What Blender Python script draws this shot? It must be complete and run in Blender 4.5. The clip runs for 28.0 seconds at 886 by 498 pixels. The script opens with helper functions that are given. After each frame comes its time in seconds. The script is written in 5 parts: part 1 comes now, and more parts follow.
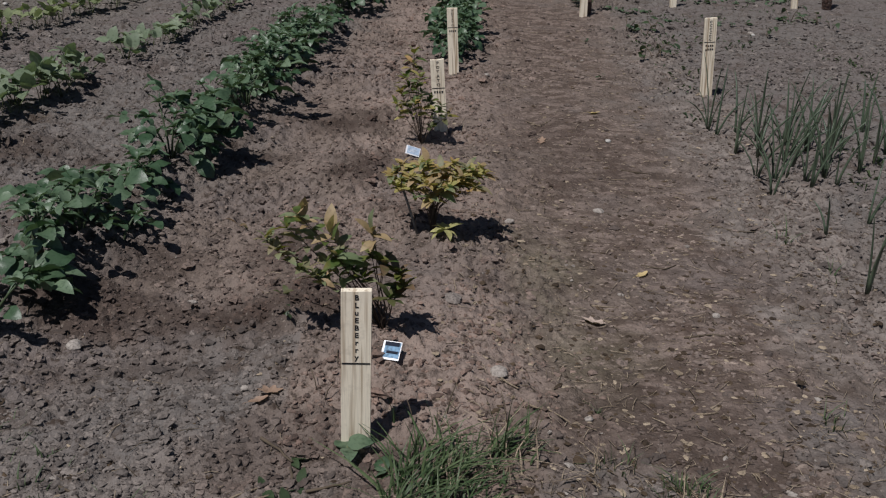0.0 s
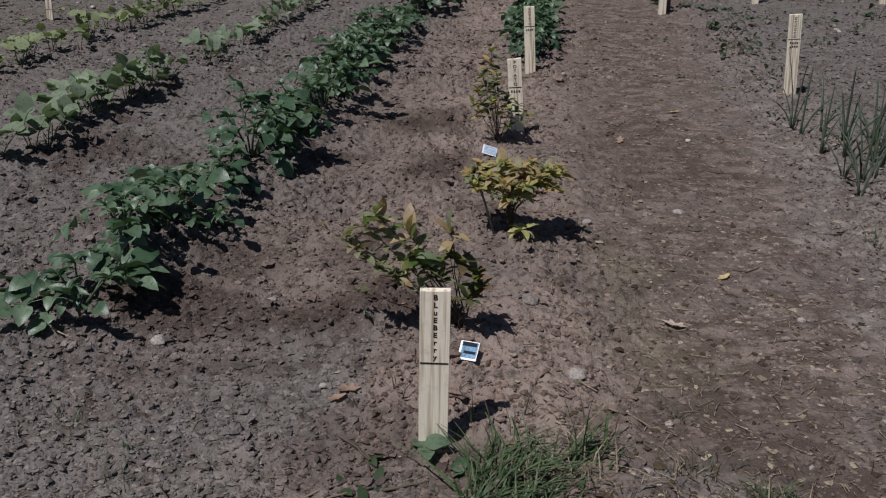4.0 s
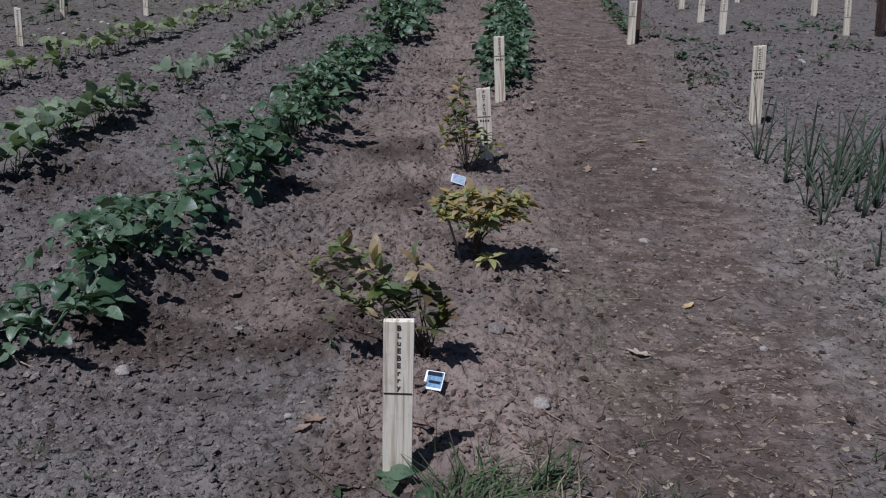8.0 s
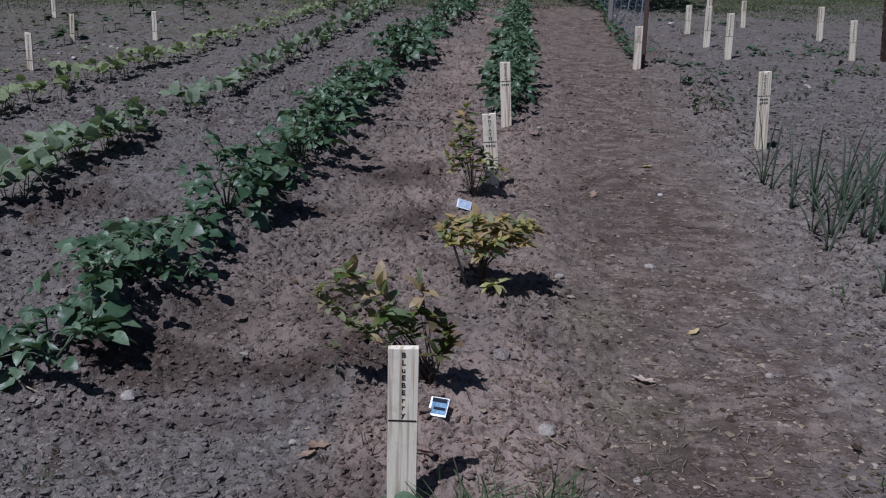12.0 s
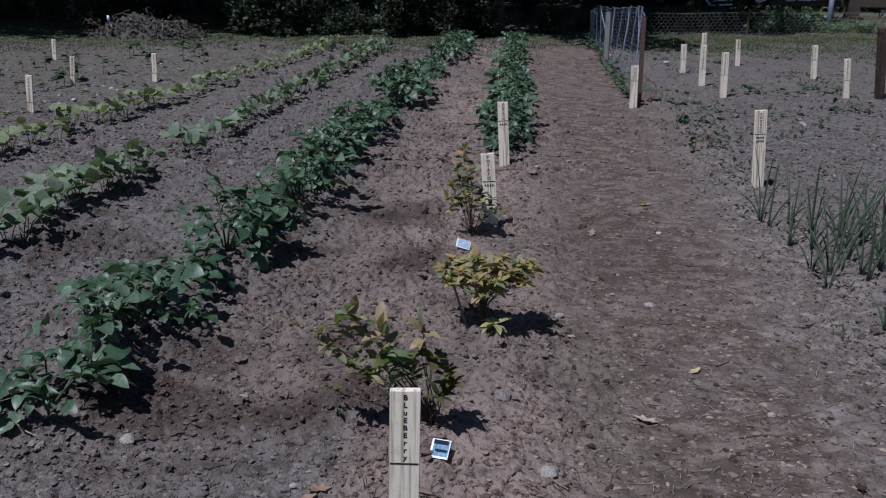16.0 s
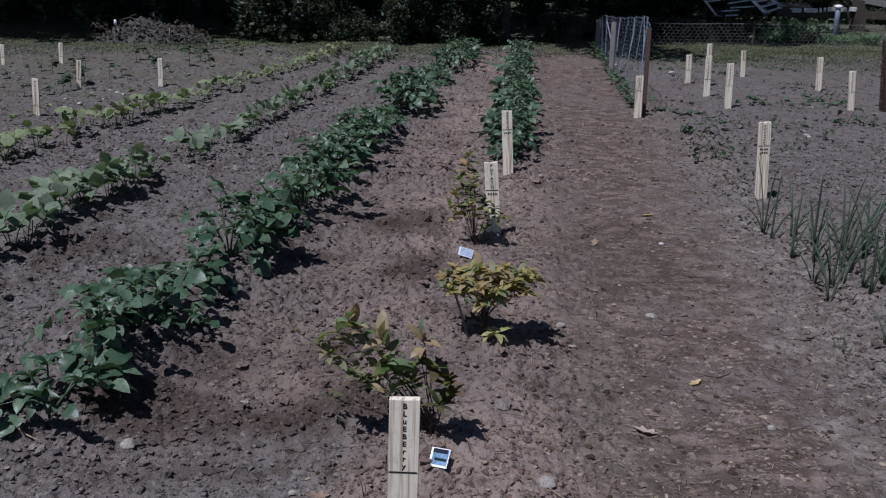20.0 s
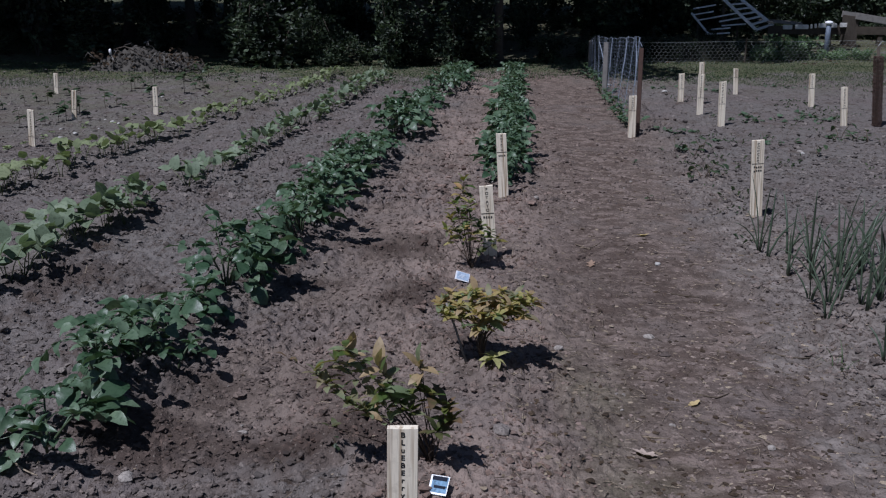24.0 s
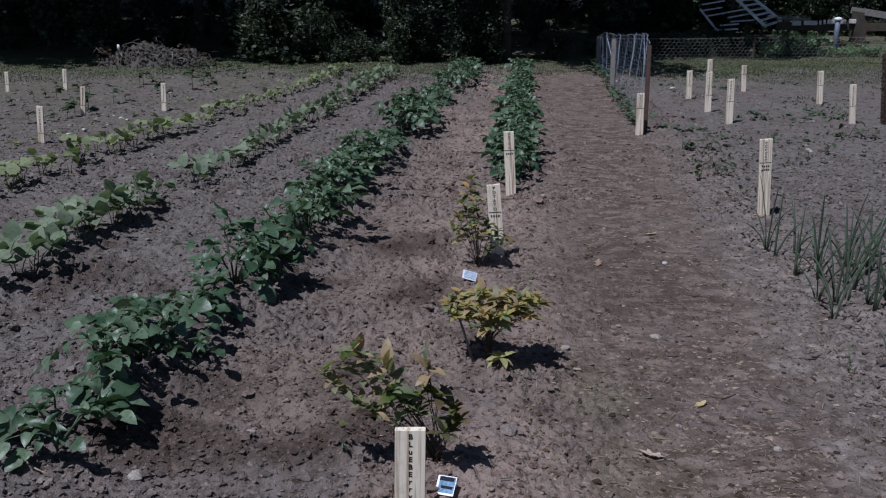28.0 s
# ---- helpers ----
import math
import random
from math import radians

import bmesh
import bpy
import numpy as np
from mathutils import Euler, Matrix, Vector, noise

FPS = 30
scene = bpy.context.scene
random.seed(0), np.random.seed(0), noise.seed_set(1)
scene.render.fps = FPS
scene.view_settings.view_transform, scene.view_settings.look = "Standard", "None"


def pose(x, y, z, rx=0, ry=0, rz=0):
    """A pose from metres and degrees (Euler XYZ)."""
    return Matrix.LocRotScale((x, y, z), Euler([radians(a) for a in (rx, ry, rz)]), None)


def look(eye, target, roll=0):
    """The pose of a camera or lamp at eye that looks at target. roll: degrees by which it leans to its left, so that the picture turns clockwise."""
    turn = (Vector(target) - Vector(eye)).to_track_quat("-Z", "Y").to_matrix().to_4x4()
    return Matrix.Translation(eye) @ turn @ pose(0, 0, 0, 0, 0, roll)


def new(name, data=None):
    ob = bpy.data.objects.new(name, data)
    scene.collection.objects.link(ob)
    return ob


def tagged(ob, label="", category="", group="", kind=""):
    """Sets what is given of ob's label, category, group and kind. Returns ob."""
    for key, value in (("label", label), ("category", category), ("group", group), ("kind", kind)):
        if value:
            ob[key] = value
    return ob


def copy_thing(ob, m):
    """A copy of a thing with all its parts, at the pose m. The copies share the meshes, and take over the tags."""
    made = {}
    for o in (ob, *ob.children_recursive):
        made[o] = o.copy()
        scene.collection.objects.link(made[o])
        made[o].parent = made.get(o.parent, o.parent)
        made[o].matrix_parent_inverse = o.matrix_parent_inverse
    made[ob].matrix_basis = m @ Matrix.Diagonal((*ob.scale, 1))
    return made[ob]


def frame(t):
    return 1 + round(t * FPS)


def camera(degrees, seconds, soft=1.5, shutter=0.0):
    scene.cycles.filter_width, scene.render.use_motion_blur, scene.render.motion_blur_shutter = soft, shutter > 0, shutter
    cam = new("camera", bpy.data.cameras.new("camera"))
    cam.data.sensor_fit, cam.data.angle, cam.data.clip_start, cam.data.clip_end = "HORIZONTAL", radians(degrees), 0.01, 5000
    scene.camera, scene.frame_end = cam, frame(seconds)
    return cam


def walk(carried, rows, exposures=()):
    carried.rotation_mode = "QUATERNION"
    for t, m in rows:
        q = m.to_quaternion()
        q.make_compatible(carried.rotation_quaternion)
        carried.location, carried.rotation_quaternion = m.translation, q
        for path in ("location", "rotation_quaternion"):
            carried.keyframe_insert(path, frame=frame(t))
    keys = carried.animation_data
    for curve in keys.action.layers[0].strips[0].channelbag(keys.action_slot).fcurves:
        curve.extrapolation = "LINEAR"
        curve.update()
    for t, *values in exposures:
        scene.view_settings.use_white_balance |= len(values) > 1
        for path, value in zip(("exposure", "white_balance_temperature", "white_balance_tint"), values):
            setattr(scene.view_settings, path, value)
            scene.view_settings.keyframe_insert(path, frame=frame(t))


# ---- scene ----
cam = camera(49.0, 28.0, soft=1.2)
PATH = [
    (0, (0.185, -0.332, 1.459), (0.208, 1.511, 0.681), 1.8),
    (0.5, (0.154, -0.325, 1.449), (0.066, 1.502, 0.64), 1.3),
    (1, (0.153, -0.32, 1.449), (0.051, 1.497, 0.62), 1.6),
    (1.5, (0.141, -0.32, 1.451), (0.004, 1.494, 0.62), 0.9),
    (2, (0.141, -0.323, 1.452), (-0.011, 1.49, 0.62), 0.7),
    (2.5, (0.147, -0.325, 1.454), (-0.007, 1.488, 0.625), 0.4),
    (3, (0.154, -0.321, 1.458), (0.004, 1.506, 0.659), 0.4),
    (3.5, (0.162, -0.319, 1.458), (0.026, 1.515, 0.673), 0.5),
    (4, (0.167, -0.323, 1.457), (0.042, 1.514, 0.675), 0.5),
    (4.5, (0.173, -0.319, 1.461), (0.063, 1.524, 0.693), 0.6),
    (6.5, (0.185, -0.335, 1.48), (0.117, 1.524, 0.745), 2.2),
    (7, (0.187, -0.339, 1.479), (0.119, 1.517, 0.739), 1.8),
    (7.5, (0.192, -0.335, 1.477), (0.122, 1.522, 0.739), 1.3),
    (8, (0.195, -0.334, 1.477), (0.12, 1.526, 0.744), 1.1),
    (8.5, (0.199, -0.338, 1.479), (0.118, 1.521, 0.744), 0.8),
    (9, (0.203, -0.336, 1.478), (0.117, 1.524, 0.747), 0.4),
    (9.5, (0.2, -0.338, 1.481), (0.108, 1.525, 0.76), 0.3),
    (10, (0.202, -0.337, 1.481), (0.115, 1.529, 0.766), 0.7),
    (10.5, (0.205, -0.34, 1.49), (0.122, 1.53, 0.786), 0.6),
    (11, (0.206, -0.333, 1.498), (0.12, 1.539, 0.8), 0.9),
    (11.5, (0.203, -0.331, 1.491), (0.113, 1.544, 0.799), 0.9),
    (12, (0.199, -0.337, 1.491), (0.109, 1.538, 0.801), 1.1),
    (12.5, (0.191, -0.33, 1.493), (0.099, 1.547, 0.809), 1.0),
    (14.5, (0.188, -0.341, 1.507), (0.096, 1.554, 0.874), 1.1),
    (15, (0.187, -0.339, 1.502), (0.095, 1.557, 0.871), 1.1),
    (15.5, (0.189, -0.34, 1.504), (0.1, 1.558, 0.881), 0.9),
    (16, (0.191, -0.338, 1.502), (0.103, 1.562, 0.885), 0.8),
    (16.5, (0.197, -0.342, 1.509), (0.113, 1.559, 0.895), 0.9),
    (17, (0.189, -0.341, 1.507), (0.099, 1.557, 0.885), 1.5),
    (17.5, (0.192, -0.336, 1.499), (0.098, 1.559, 0.868), 1.0),
    (18, (0.193, -0.339, 1.501), (0.096, 1.555, 0.868), 1.0),
    (18.5, (0.192, -0.335, 1.5), (0.099, 1.562, 0.874), 1.3),
    (19, (0.196, -0.336, 1.503), (0.106, 1.563, 0.88), 1.3),
    (19.5, (0.197, -0.339, 1.51), (0.103, 1.561, 0.892), 1.3),
    (20, (0.197, -0.343, 1.511), (0.101, 1.561, 0.907), 1.4),
    (20.5, (0.191, -0.347, 1.505), (0.088, 1.556, 0.898), 1.5),
    (21, (0.197, -0.339, 1.52), (0.09, 1.564, 0.913), 0.5),
    (21.5, (0.207, -0.343, 1.519), (0.094, 1.561, 0.917), 0.6),
    (22, (0.21, -0.338, 1.522), (0.099, 1.568, 0.927), 0.4),
    (22.5, (0.215, -0.339, 1.521), (0.114, 1.572, 0.94), 0.4),
    (24.5, (0.202, -0.341, 1.528), (0.111, 1.576, 0.966), 0.3),
    (25, (0.207, -0.339, 1.52), (0.117, 1.577, 0.954), 0.2),
    (25.5, (0.204, -0.341, 1.523), (0.113, 1.575, 0.955), 0.3),
    (26, (0.199, -0.335, 1.522), (0.112, 1.58, 0.953), 0.3),
    (26.5, (0.206, -0.33, 1.523), (0.121, 1.583, 0.947), 0.5),
    (27, (0.204, -0.323, 1.523), (0.124, 1.589, 0.941), 0.5),
    (27.5, (0.209, -0.33, 1.529), (0.122, 1.581, 0.945), 0.3),
    (28, (0.202, -0.348, 1.55), (0.095, 1.566, 0.977), 0.4),
]
# the clip's camera cools its picture over the first seconds
EXPOSURES = [(0, -0.36, 6200, 11), (4, -0.36, 6050, 12), (6.5, -0.36, 5800, 13), (8, -0.36, 5500, 14), (12, -0.38, 5380, 15), (20, -0.40, 5480, 15), (28, -0.40, 5500, 15)]
walk(cam, [(t, look(eye, target, roll)) for t, eye, target, roll in PATH], EXPOSURES)

# ---- sky, sun, exposure ----
SUN_EL, SUN_TO = 61.0, Vector((-0.66, -0.75, 0)).normalized()
world = bpy.data.worlds.new("world")
scene.world = world
world.use_nodes = True
wn = world.node_tree
sky = wn.nodes.new("ShaderNodeTexSky")
sky.sky_type, sky.sun_disc = "NISHITA", False
sky.air_density, sky.dust_density = 0.8, 0.4
sky.sun_elevation = radians(SUN_EL)
sky.sun_rotation = math.atan2(SUN_TO.x, SUN_TO.y)
wn.nodes["Background"].inputs["Strength"].default_value = 0.05
wn.links.new(sky.outputs["Color"], wn.nodes["Background"].inputs["Color"])
sun_data = bpy.data.lights.new("sun", "SUN")
sun_data.energy, sun_data.angle, sun_data.color = 5.0, radians(0.5), (1.0, 0.955, 0.90)
sun = new("sun", sun_data)
sun_from = SUN_TO * math.cos(radians(SUN_EL)) + Vector((0, 0, math.sin(radians(SUN_EL))))
sun.matrix_world = look(sun_from * 30, (0, 0, 0))


# ---- materials ----
def material(name, rough=0.8, metal=0.0):
    m = bpy.data.materials.new(name)
    m.use_nodes = True
    b = m.node_tree.nodes["Principled BSDF"]
    b.inputs["Roughness"].default_value, b.inputs["Metallic"].default_value = rough, metal
    return m, m.node_tree, b


def node(nt, kind, **inputs):
    n = nt.nodes.new(kind)
    for key, value in inputs.items():
        n.inputs[key.replace("_", " ")].default_value = value
    return n


def mix(nt, fac, a, b, blend="MIX"):
    n = nt.nodes.new("ShaderNodeMix")
    n.data_type, n.blend_type = "RGBA", blend
    for sock, v in ((n.inputs[0], fac), (n.inputs[6], a), (n.inputs[7], b)):
        if isinstance(v, bpy.types.NodeSocket):
            nt.links.new(v, sock)
        elif isinstance(v, (int, float)):
            sock.default_value = v
        else:
            sock.default_value = (*v, 1)
    return n.outputs[2]


def ramp(nt, src, lo, hi):
    n = node(nt, "ShaderNodeMapRange")
    n.inputs[1].default_value, n.inputs[2].default_value = lo, hi
    nt.links.new(src, n.inputs[0])
    return n.outputs[0]


def noise_tex(nt, vec, scale, detail=4.0, rough=0.6):
    n = node(nt, "ShaderNodeTexNoise", Scale=scale, Detail=detail, Roughness=rough)
    if vec is not None:
        nt.links.new(vec, n.inputs["Vector"])
    return n.outputs["Fac"]


def stretched(nt, vec, s):
    n = node(nt, "ShaderNodeMapping")
    n.inputs["Scale"].default_value = s
    nt.links.new(vec, n.inputs["Vector"])
    return n.outputs["Vector"]


def bump(nt, bsdf, height, strength, distance):
    n = node(nt, "ShaderNodeBump", Strength=strength, Distance=distance)
    nt.links.new(height, n.inputs["Height"])
    nt.links.new(n.outputs["Normal"], bsdf.inputs["Normal"])


def soil_material():
    m, nt, b = material("tilled_soil", 0.95)
    b.inputs["Specular IOR Level"].default_value = 0.15
    pos = node(nt, "ShaderNodeNewGeometry").outputs["Position"]
    big, mid, blot = noise_tex(nt, pos, 1.1, 3), noise_tex(nt, pos, 4.5, 5), noise_tex(nt, pos, 13.0, 4, 0.6)
    crumb, fine, grit = noise_tex(nt, pos, 30.0, 4, 0.65), noise_tex(nt, pos, 62.0, 4, 0.65), noise_tex(nt, pos, 130.0, 2)

    def zone(name):
        a = node(nt, "ShaderNodeAttribute")
        a.attribute_name = name
        return a.outputs["Fac"]

    col = mix(nt, zone("warm"), (0.152, 0.136, 0.126), (0.172, 0.136, 0.115))
    col = mix(nt, ramp(nt, big, 0.45, 0.65), col, (0.150, 0.126, 0.118))
    col = mix(nt, zone("rosy"), col, (0.258, 0.200, 0.170))
    plates = noise_tex(nt, stretched(nt, pos, (7, 11, 7)), 1.0, 5, 0.62)
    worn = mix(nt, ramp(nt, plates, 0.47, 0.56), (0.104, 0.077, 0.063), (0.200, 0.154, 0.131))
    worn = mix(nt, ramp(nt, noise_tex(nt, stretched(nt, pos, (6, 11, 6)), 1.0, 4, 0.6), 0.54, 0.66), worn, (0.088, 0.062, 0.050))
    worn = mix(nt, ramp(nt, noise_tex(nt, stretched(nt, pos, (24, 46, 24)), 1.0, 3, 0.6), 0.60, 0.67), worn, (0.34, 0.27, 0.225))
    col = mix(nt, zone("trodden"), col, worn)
    col = mix(nt, zone("crust"), col, mix(nt, ramp(nt, plates, 0.44, 0.60), (0.156, 0.133, 0.118), (0.245, 0.210, 0.188)))
    col = mix(nt, zone("green"), col, (0.105, 0.110, 0.060))
    col = mix(nt, zone("dark_soil"), col, (0.066, 0.048, 0.040))
    loose = ramp(nt, zone("trodden"), 1.6, 0.0)

    def where_loose(fac):
        n = node(nt, "ShaderNodeMath")
        n.operation = "MULTIPLY"
        nt.links.new(fac, n.inputs[0])
        nt.links.new(loose, n.inputs[1])
        return n.outputs[0]

    col = mix(nt, ramp(nt, mid, 0.54, 0.72), col, (0.080, 0.060, 0.049))
    # Soil's own tone, with small shadows between clods put into dark specks.
    col = mix(nt, where_loose(ramp(nt, blot, 0.54, 0.74)), col, (0.078, 0.060, 0.050))
    col = mix(nt, where_loose(ramp(nt, crumb, 0.54, 0.66)), col, (0.055, 0.041, 0.033))
    col = mix(nt, where_loose(ramp(nt, fine, 0.60, 0.78)), col, (0.29, 0.245, 0.208))
    col = mix(nt, ramp(nt, grit, 0.68, 0.80), col, (0.36, 0.31, 0.28))
    nt.links.new(col, b.inputs["Base Color"])
    add = node(nt, "ShaderNodeMath")
    add.operation = "MULTIPLY_ADD"
    add.inputs[1].default_value = 0.5
    nt.links.new(fine, add.inputs[0])
    nt.links.new(crumb, add.inputs[2])
    more = node(nt, "ShaderNodeMath")
    more.operation = "MULTIPLY_ADD"
    more.inputs[1].default_value = 0.7
    nt.links.new(blot, more.inputs[0])
    nt.links.new(add.outputs[0], more.inputs[2])
    bump(nt, b, more.outputs[0], 1.0, 0.016)
    return m


def clod_material(name, a, c, rough=0.95, zoned=False):
    m, nt, b = material(name, rough)
    b.inputs["Specular IOR Level"].default_value = 0.2
    geo = node(nt, "ShaderNodeNewGeometry")
    n = noise_tex(nt, geo.outputs["Position"], 120.0, 4)
    col = mix(nt, geo.outputs["Random Per Island"], a, c)
    if zoned:
        for zone, tint in (("warm", (1.08, 0.98, 0.93)), ("rosy", (1.16, 1.03, 0.97)), ("dark_soil", (0.46, 0.42, 0.40))):
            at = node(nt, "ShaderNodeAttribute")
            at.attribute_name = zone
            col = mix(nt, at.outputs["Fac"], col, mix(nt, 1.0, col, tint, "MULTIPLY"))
    col = mix(nt, ramp(nt, n, 0.45, 0.75), col, tuple(v * 0.6 for v in a))
    nt.links.new(col, b.inputs["Base Color"])
    bump(nt, b, n, 0.8, 0.004)
    return m


def leaf_material(name, a, c, island=False, rough=0.5, gloss=0.4, through_light=0.25, tip=None, shade_gaps=None):
    m, nt, b = material(name, rough)
    b.inputs["Specular IOR Level"].default_value = gloss
    rnd = node(nt, "ShaderNodeNewGeometry").outputs["Random Per Island"]
    if not island:
        both = node(nt, "ShaderNodeMath")
        both.operation = "MULTIPLY_ADD"
        both.inputs[1].default_value = 0.5
        half = node(nt, "ShaderNodeMath")
        half.operation = "MULTIPLY"
        half.inputs[1].default_value = 0.5
        nt.links.new(node(nt, "ShaderNodeObjectInfo").outputs["Random"], half.inputs[0])
        nt.links.new(rnd, both.inputs[0])
        nt.links.new(half.outputs[0], both.inputs[2])
        rnd = both.outputs[0]
    pos = node(nt, "ShaderNodeNewGeometry").outputs["Position"]
    col = mix(nt, rnd, a, c)
    n = noise_tex(nt, pos, 60.0, 3)
    col = mix(nt, ramp(nt, n, 0.5, 0.8), col, tuple(v * 0.55 for v in a))
    if tip:
        col = mix(nt, ramp(nt, noise_tex(nt, pos, 9.0, 2), 0.45, 0.6), col, tip)
    # Near-black patches: shade between leaf clumps put into the colour by noise.
    if shade_gaps:
        col = mix(nt, ramp(nt, noise_tex(nt, pos, 1.7, 3), 0.58, 0.46), col, shade_gaps)
    nt.links.new(col, b.inputs["Base Color"])
    bump(nt, b, noise_tex(nt, pos, 140.0, 3), 0.35, 0.003)
    tr = node(nt, "ShaderNodeBsdfTranslucent")
    bright = mix(nt, 1.0, col, (1.0, 1.15, 0.6), "MULTIPLY")
    nt.links.new(bright, tr.inputs["Color"])
    sh = node(nt, "ShaderNodeMixShader", Fac=through_light)
    nt.links.new(b.outputs[0], sh.inputs[1])
    nt.links.new(tr.outputs[0], sh.inputs[2])
    nt.links.new(sh.outputs[0], nt.nodes["Material Output"].inputs["Surface"])
    return m


def plain(name, a, rough=0.7, metal=0.0, scale=30.0, dark=0.6, relief=0.002):
    m, nt, b = material(name, rough, metal)
    pos = node(nt, "ShaderNodeTexCoord").outputs["Object"]
    n = noise_tex(nt, pos, scale, 5)
    n2 = noise_tex(nt, pos, scale * 0.12, 2)
    col = mix(nt, ramp(nt, n, 0.45, 0.75), a, tuple(v * dark for v in a))
    col = mix(nt, ramp(nt, n2, 0.5, 0.75), col, tuple(v * (0.5 + 0.5 * dark) for v in a))
    nt.links.new(col, b.inputs["Base Color"])
    bump(nt, b, n, 0.5, relief)
    return m


def pine_material(name, light, ring):
    """Sawn softwood: long grain streaks along z, faint stains, soft grey weathering."""
    m, nt, b = material(name, 0.75)
    b.inputs["Specular IOR Level"].default_value = 0.25
    pos = node(nt, "ShaderNodeTexCoord").outputs["Object"]
    info = node(nt, "ShaderNodeObjectInfo").outputs["Random"]
    shift = node(nt, "ShaderNodeVectorMath")
    shift.operation = "ADD"
    comb = node(nt, "ShaderNodeCombineXYZ")
    nt.links.new(info, comb.inputs[0])
    nt.links.new(pos, shift.inputs[0])
    nt.links.new(comb.outputs[0], shift.inputs[1])
    grain = noise_tex(nt, stretched(nt, shift.outputs[0], (95, 60, 3.0)), 1.0, 3, 0.5)
    fibre = noise_tex(nt, stretched(nt, shift.outputs[0], (420, 300, 14)), 1.0, 3)
    stain = noise_tex(nt, pos, 14.0, 4)
    col = mix(nt, ramp(nt, grain, 0.47, 0.64), light, ring)
    col = mix(nt, ramp(nt, fibre, 0.45, 0.85), col, tuple(v * 0.72 for v in light))
    col = mix(nt, ramp(nt, stain, 0.55, 0.85), col, (0.36, 0.30, 0.23))
    nt.links.new(col, b.inputs["Base Color"])
    bump(nt, b, fibre, 0.3, 0.001)
    return m


SOIL = soil_material()
CLOD = clod_material("dry_clods", (0.085, 0.073, 0.067), (0.238, 0.205, 0.184), zoned=True)
PEBBLE = clod_material("pale_pebbles", (0.20, 0.175, 0.155), (0.36, 0.32, 0.285), 0.85)
STRAW = clod_material("dry_straw", (0.17, 0.13, 0.09), (0.42, 0.34, 0.25), 0.8)
LITTER = clod_material("dark_litter", (0.035, 0.025, 0.018), (0.10, 0.07, 0.045))
PINE = pine_material("new_pine", (0.84, 0.75, 0.60), (0.36, 0.26, 0.165))
INK, _nt, _b = material("black_marker_ink", 0.6)
_b.inputs["Base Color"].default_value = (0.012, 0.011, 0.012, 1)
POTATO = leaf_material("potato_leaf", (0.026, 0.066, 0.028), (0.180, 0.245, 0.155), gloss=0.5, rough=0.42, through_light=0.2)
POTATO_STEM = plain("potato_stem", (0.06, 0.085, 0.04), 0.6)
BEAN = leaf_material("bean_leaf", (0.115, 0.16, 0.095), (0.31, 0.36, 0.245), gloss=0.3, rough=0.55)
YELLOW_BEAN = leaf_material("pale_bean_leaf", (0.17, 0.205, 0.10), (0.33, 0.365, 0.21), gloss=0.2, rough=0.6)
BEAN_STEM = plain("bean_stem", (0.12, 0.14, 0.06), 0.7)
DARK_LEAF = leaf_material("seedling_leaf", (0.035, 0.06, 0.03), (0.07, 0.10, 0.045))
BLUEBERRY = leaf_material("blueberry_leaf", (0.16, 0.215, 0.11), (0.33, 0.36, 0.21), tip=(0.30, 0.255, 0.155), through_light=0.42)
BLUEBERRY_GOLD = leaf_material("golden_blueberry_leaf", (0.30, 0.28, 0.09), (0.50, 0.43, 0.18), tip=(0.43, 0.27, 0.12), through_light=0.35)
PALE_YELLOW = leaf_material("pale_yellow_leaf", (0.42, 0.40, 0.17), (0.55, 0.52, 0.26), through_light=0.3)
BLUEBERRY_TAN = leaf_material("tan_blueberry_leaf", (0.36, 0.25, 0.14), (0.46, 0.36, 0.20), through_light=0.35)
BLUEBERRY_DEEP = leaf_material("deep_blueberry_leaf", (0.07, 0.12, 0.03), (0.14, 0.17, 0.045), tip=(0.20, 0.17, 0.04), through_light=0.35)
# Shade inside the bushes put into a darker leaf colour; serves dead leaves too.
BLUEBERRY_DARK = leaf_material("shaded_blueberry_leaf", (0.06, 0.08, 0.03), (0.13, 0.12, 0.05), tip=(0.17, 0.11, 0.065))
TWIG = plain("blueberry_twig", (0.085, 0.060, 0.042), 0.8)
ONION = leaf_material("onion_leaf", (0.048, 0.074, 0.046), (0.115, 0.145, 0.092), gloss=0.5, rough=0.4, through_light=0.08)
GRASS = leaf_material("grass_blade", (0.038, 0.072, 0.026), (0.12, 0.16, 0.075), island=True)
FIELD_GRASS = leaf_material("field_grass", (0.038, 0.072, 0.03), (0.09, 0.118, 0.052), island=True)
CHIP = plain("bleached_chip", (0.42, 0.40, 0.37), 0.7, dark=0.8)
SHRUB = leaf_material("shrub_leaf", (0.006, 0.012, 0.005), (0.150, 0.195, 0.115), island=True, shade_gaps=(0.006, 0.013, 0.005))
BANK = leaf_material("bank_weed_leaf", (0.07, 0.125, 0.055), (0.22, 0.30, 0.16), island=True)
CROWN = leaf_material("tree_leaf", (0.015, 0.035, 0.012), (0.045, 0.075, 0.025), island=True, through_light=0.1)
BARK = plain("bark", (0.07, 0.055, 0.042), 0.95, scale=12, relief=0.02)
BRUSH = plain("cut_brush", (0.072, 0.064, 0.055), 0.95, scale=9, relief=0.02)
DRY_LEAF = leaf_material("dry_brown_leaf", (0.29, 0.195, 0.14), (0.34, 0.235, 0.17), through_light=0.15)
TAN_LEAF = leaf_material("tan_dry_leaf", (0.44, 0.34, 0.28), (0.50, 0.40, 0.34), through_light=0.1)
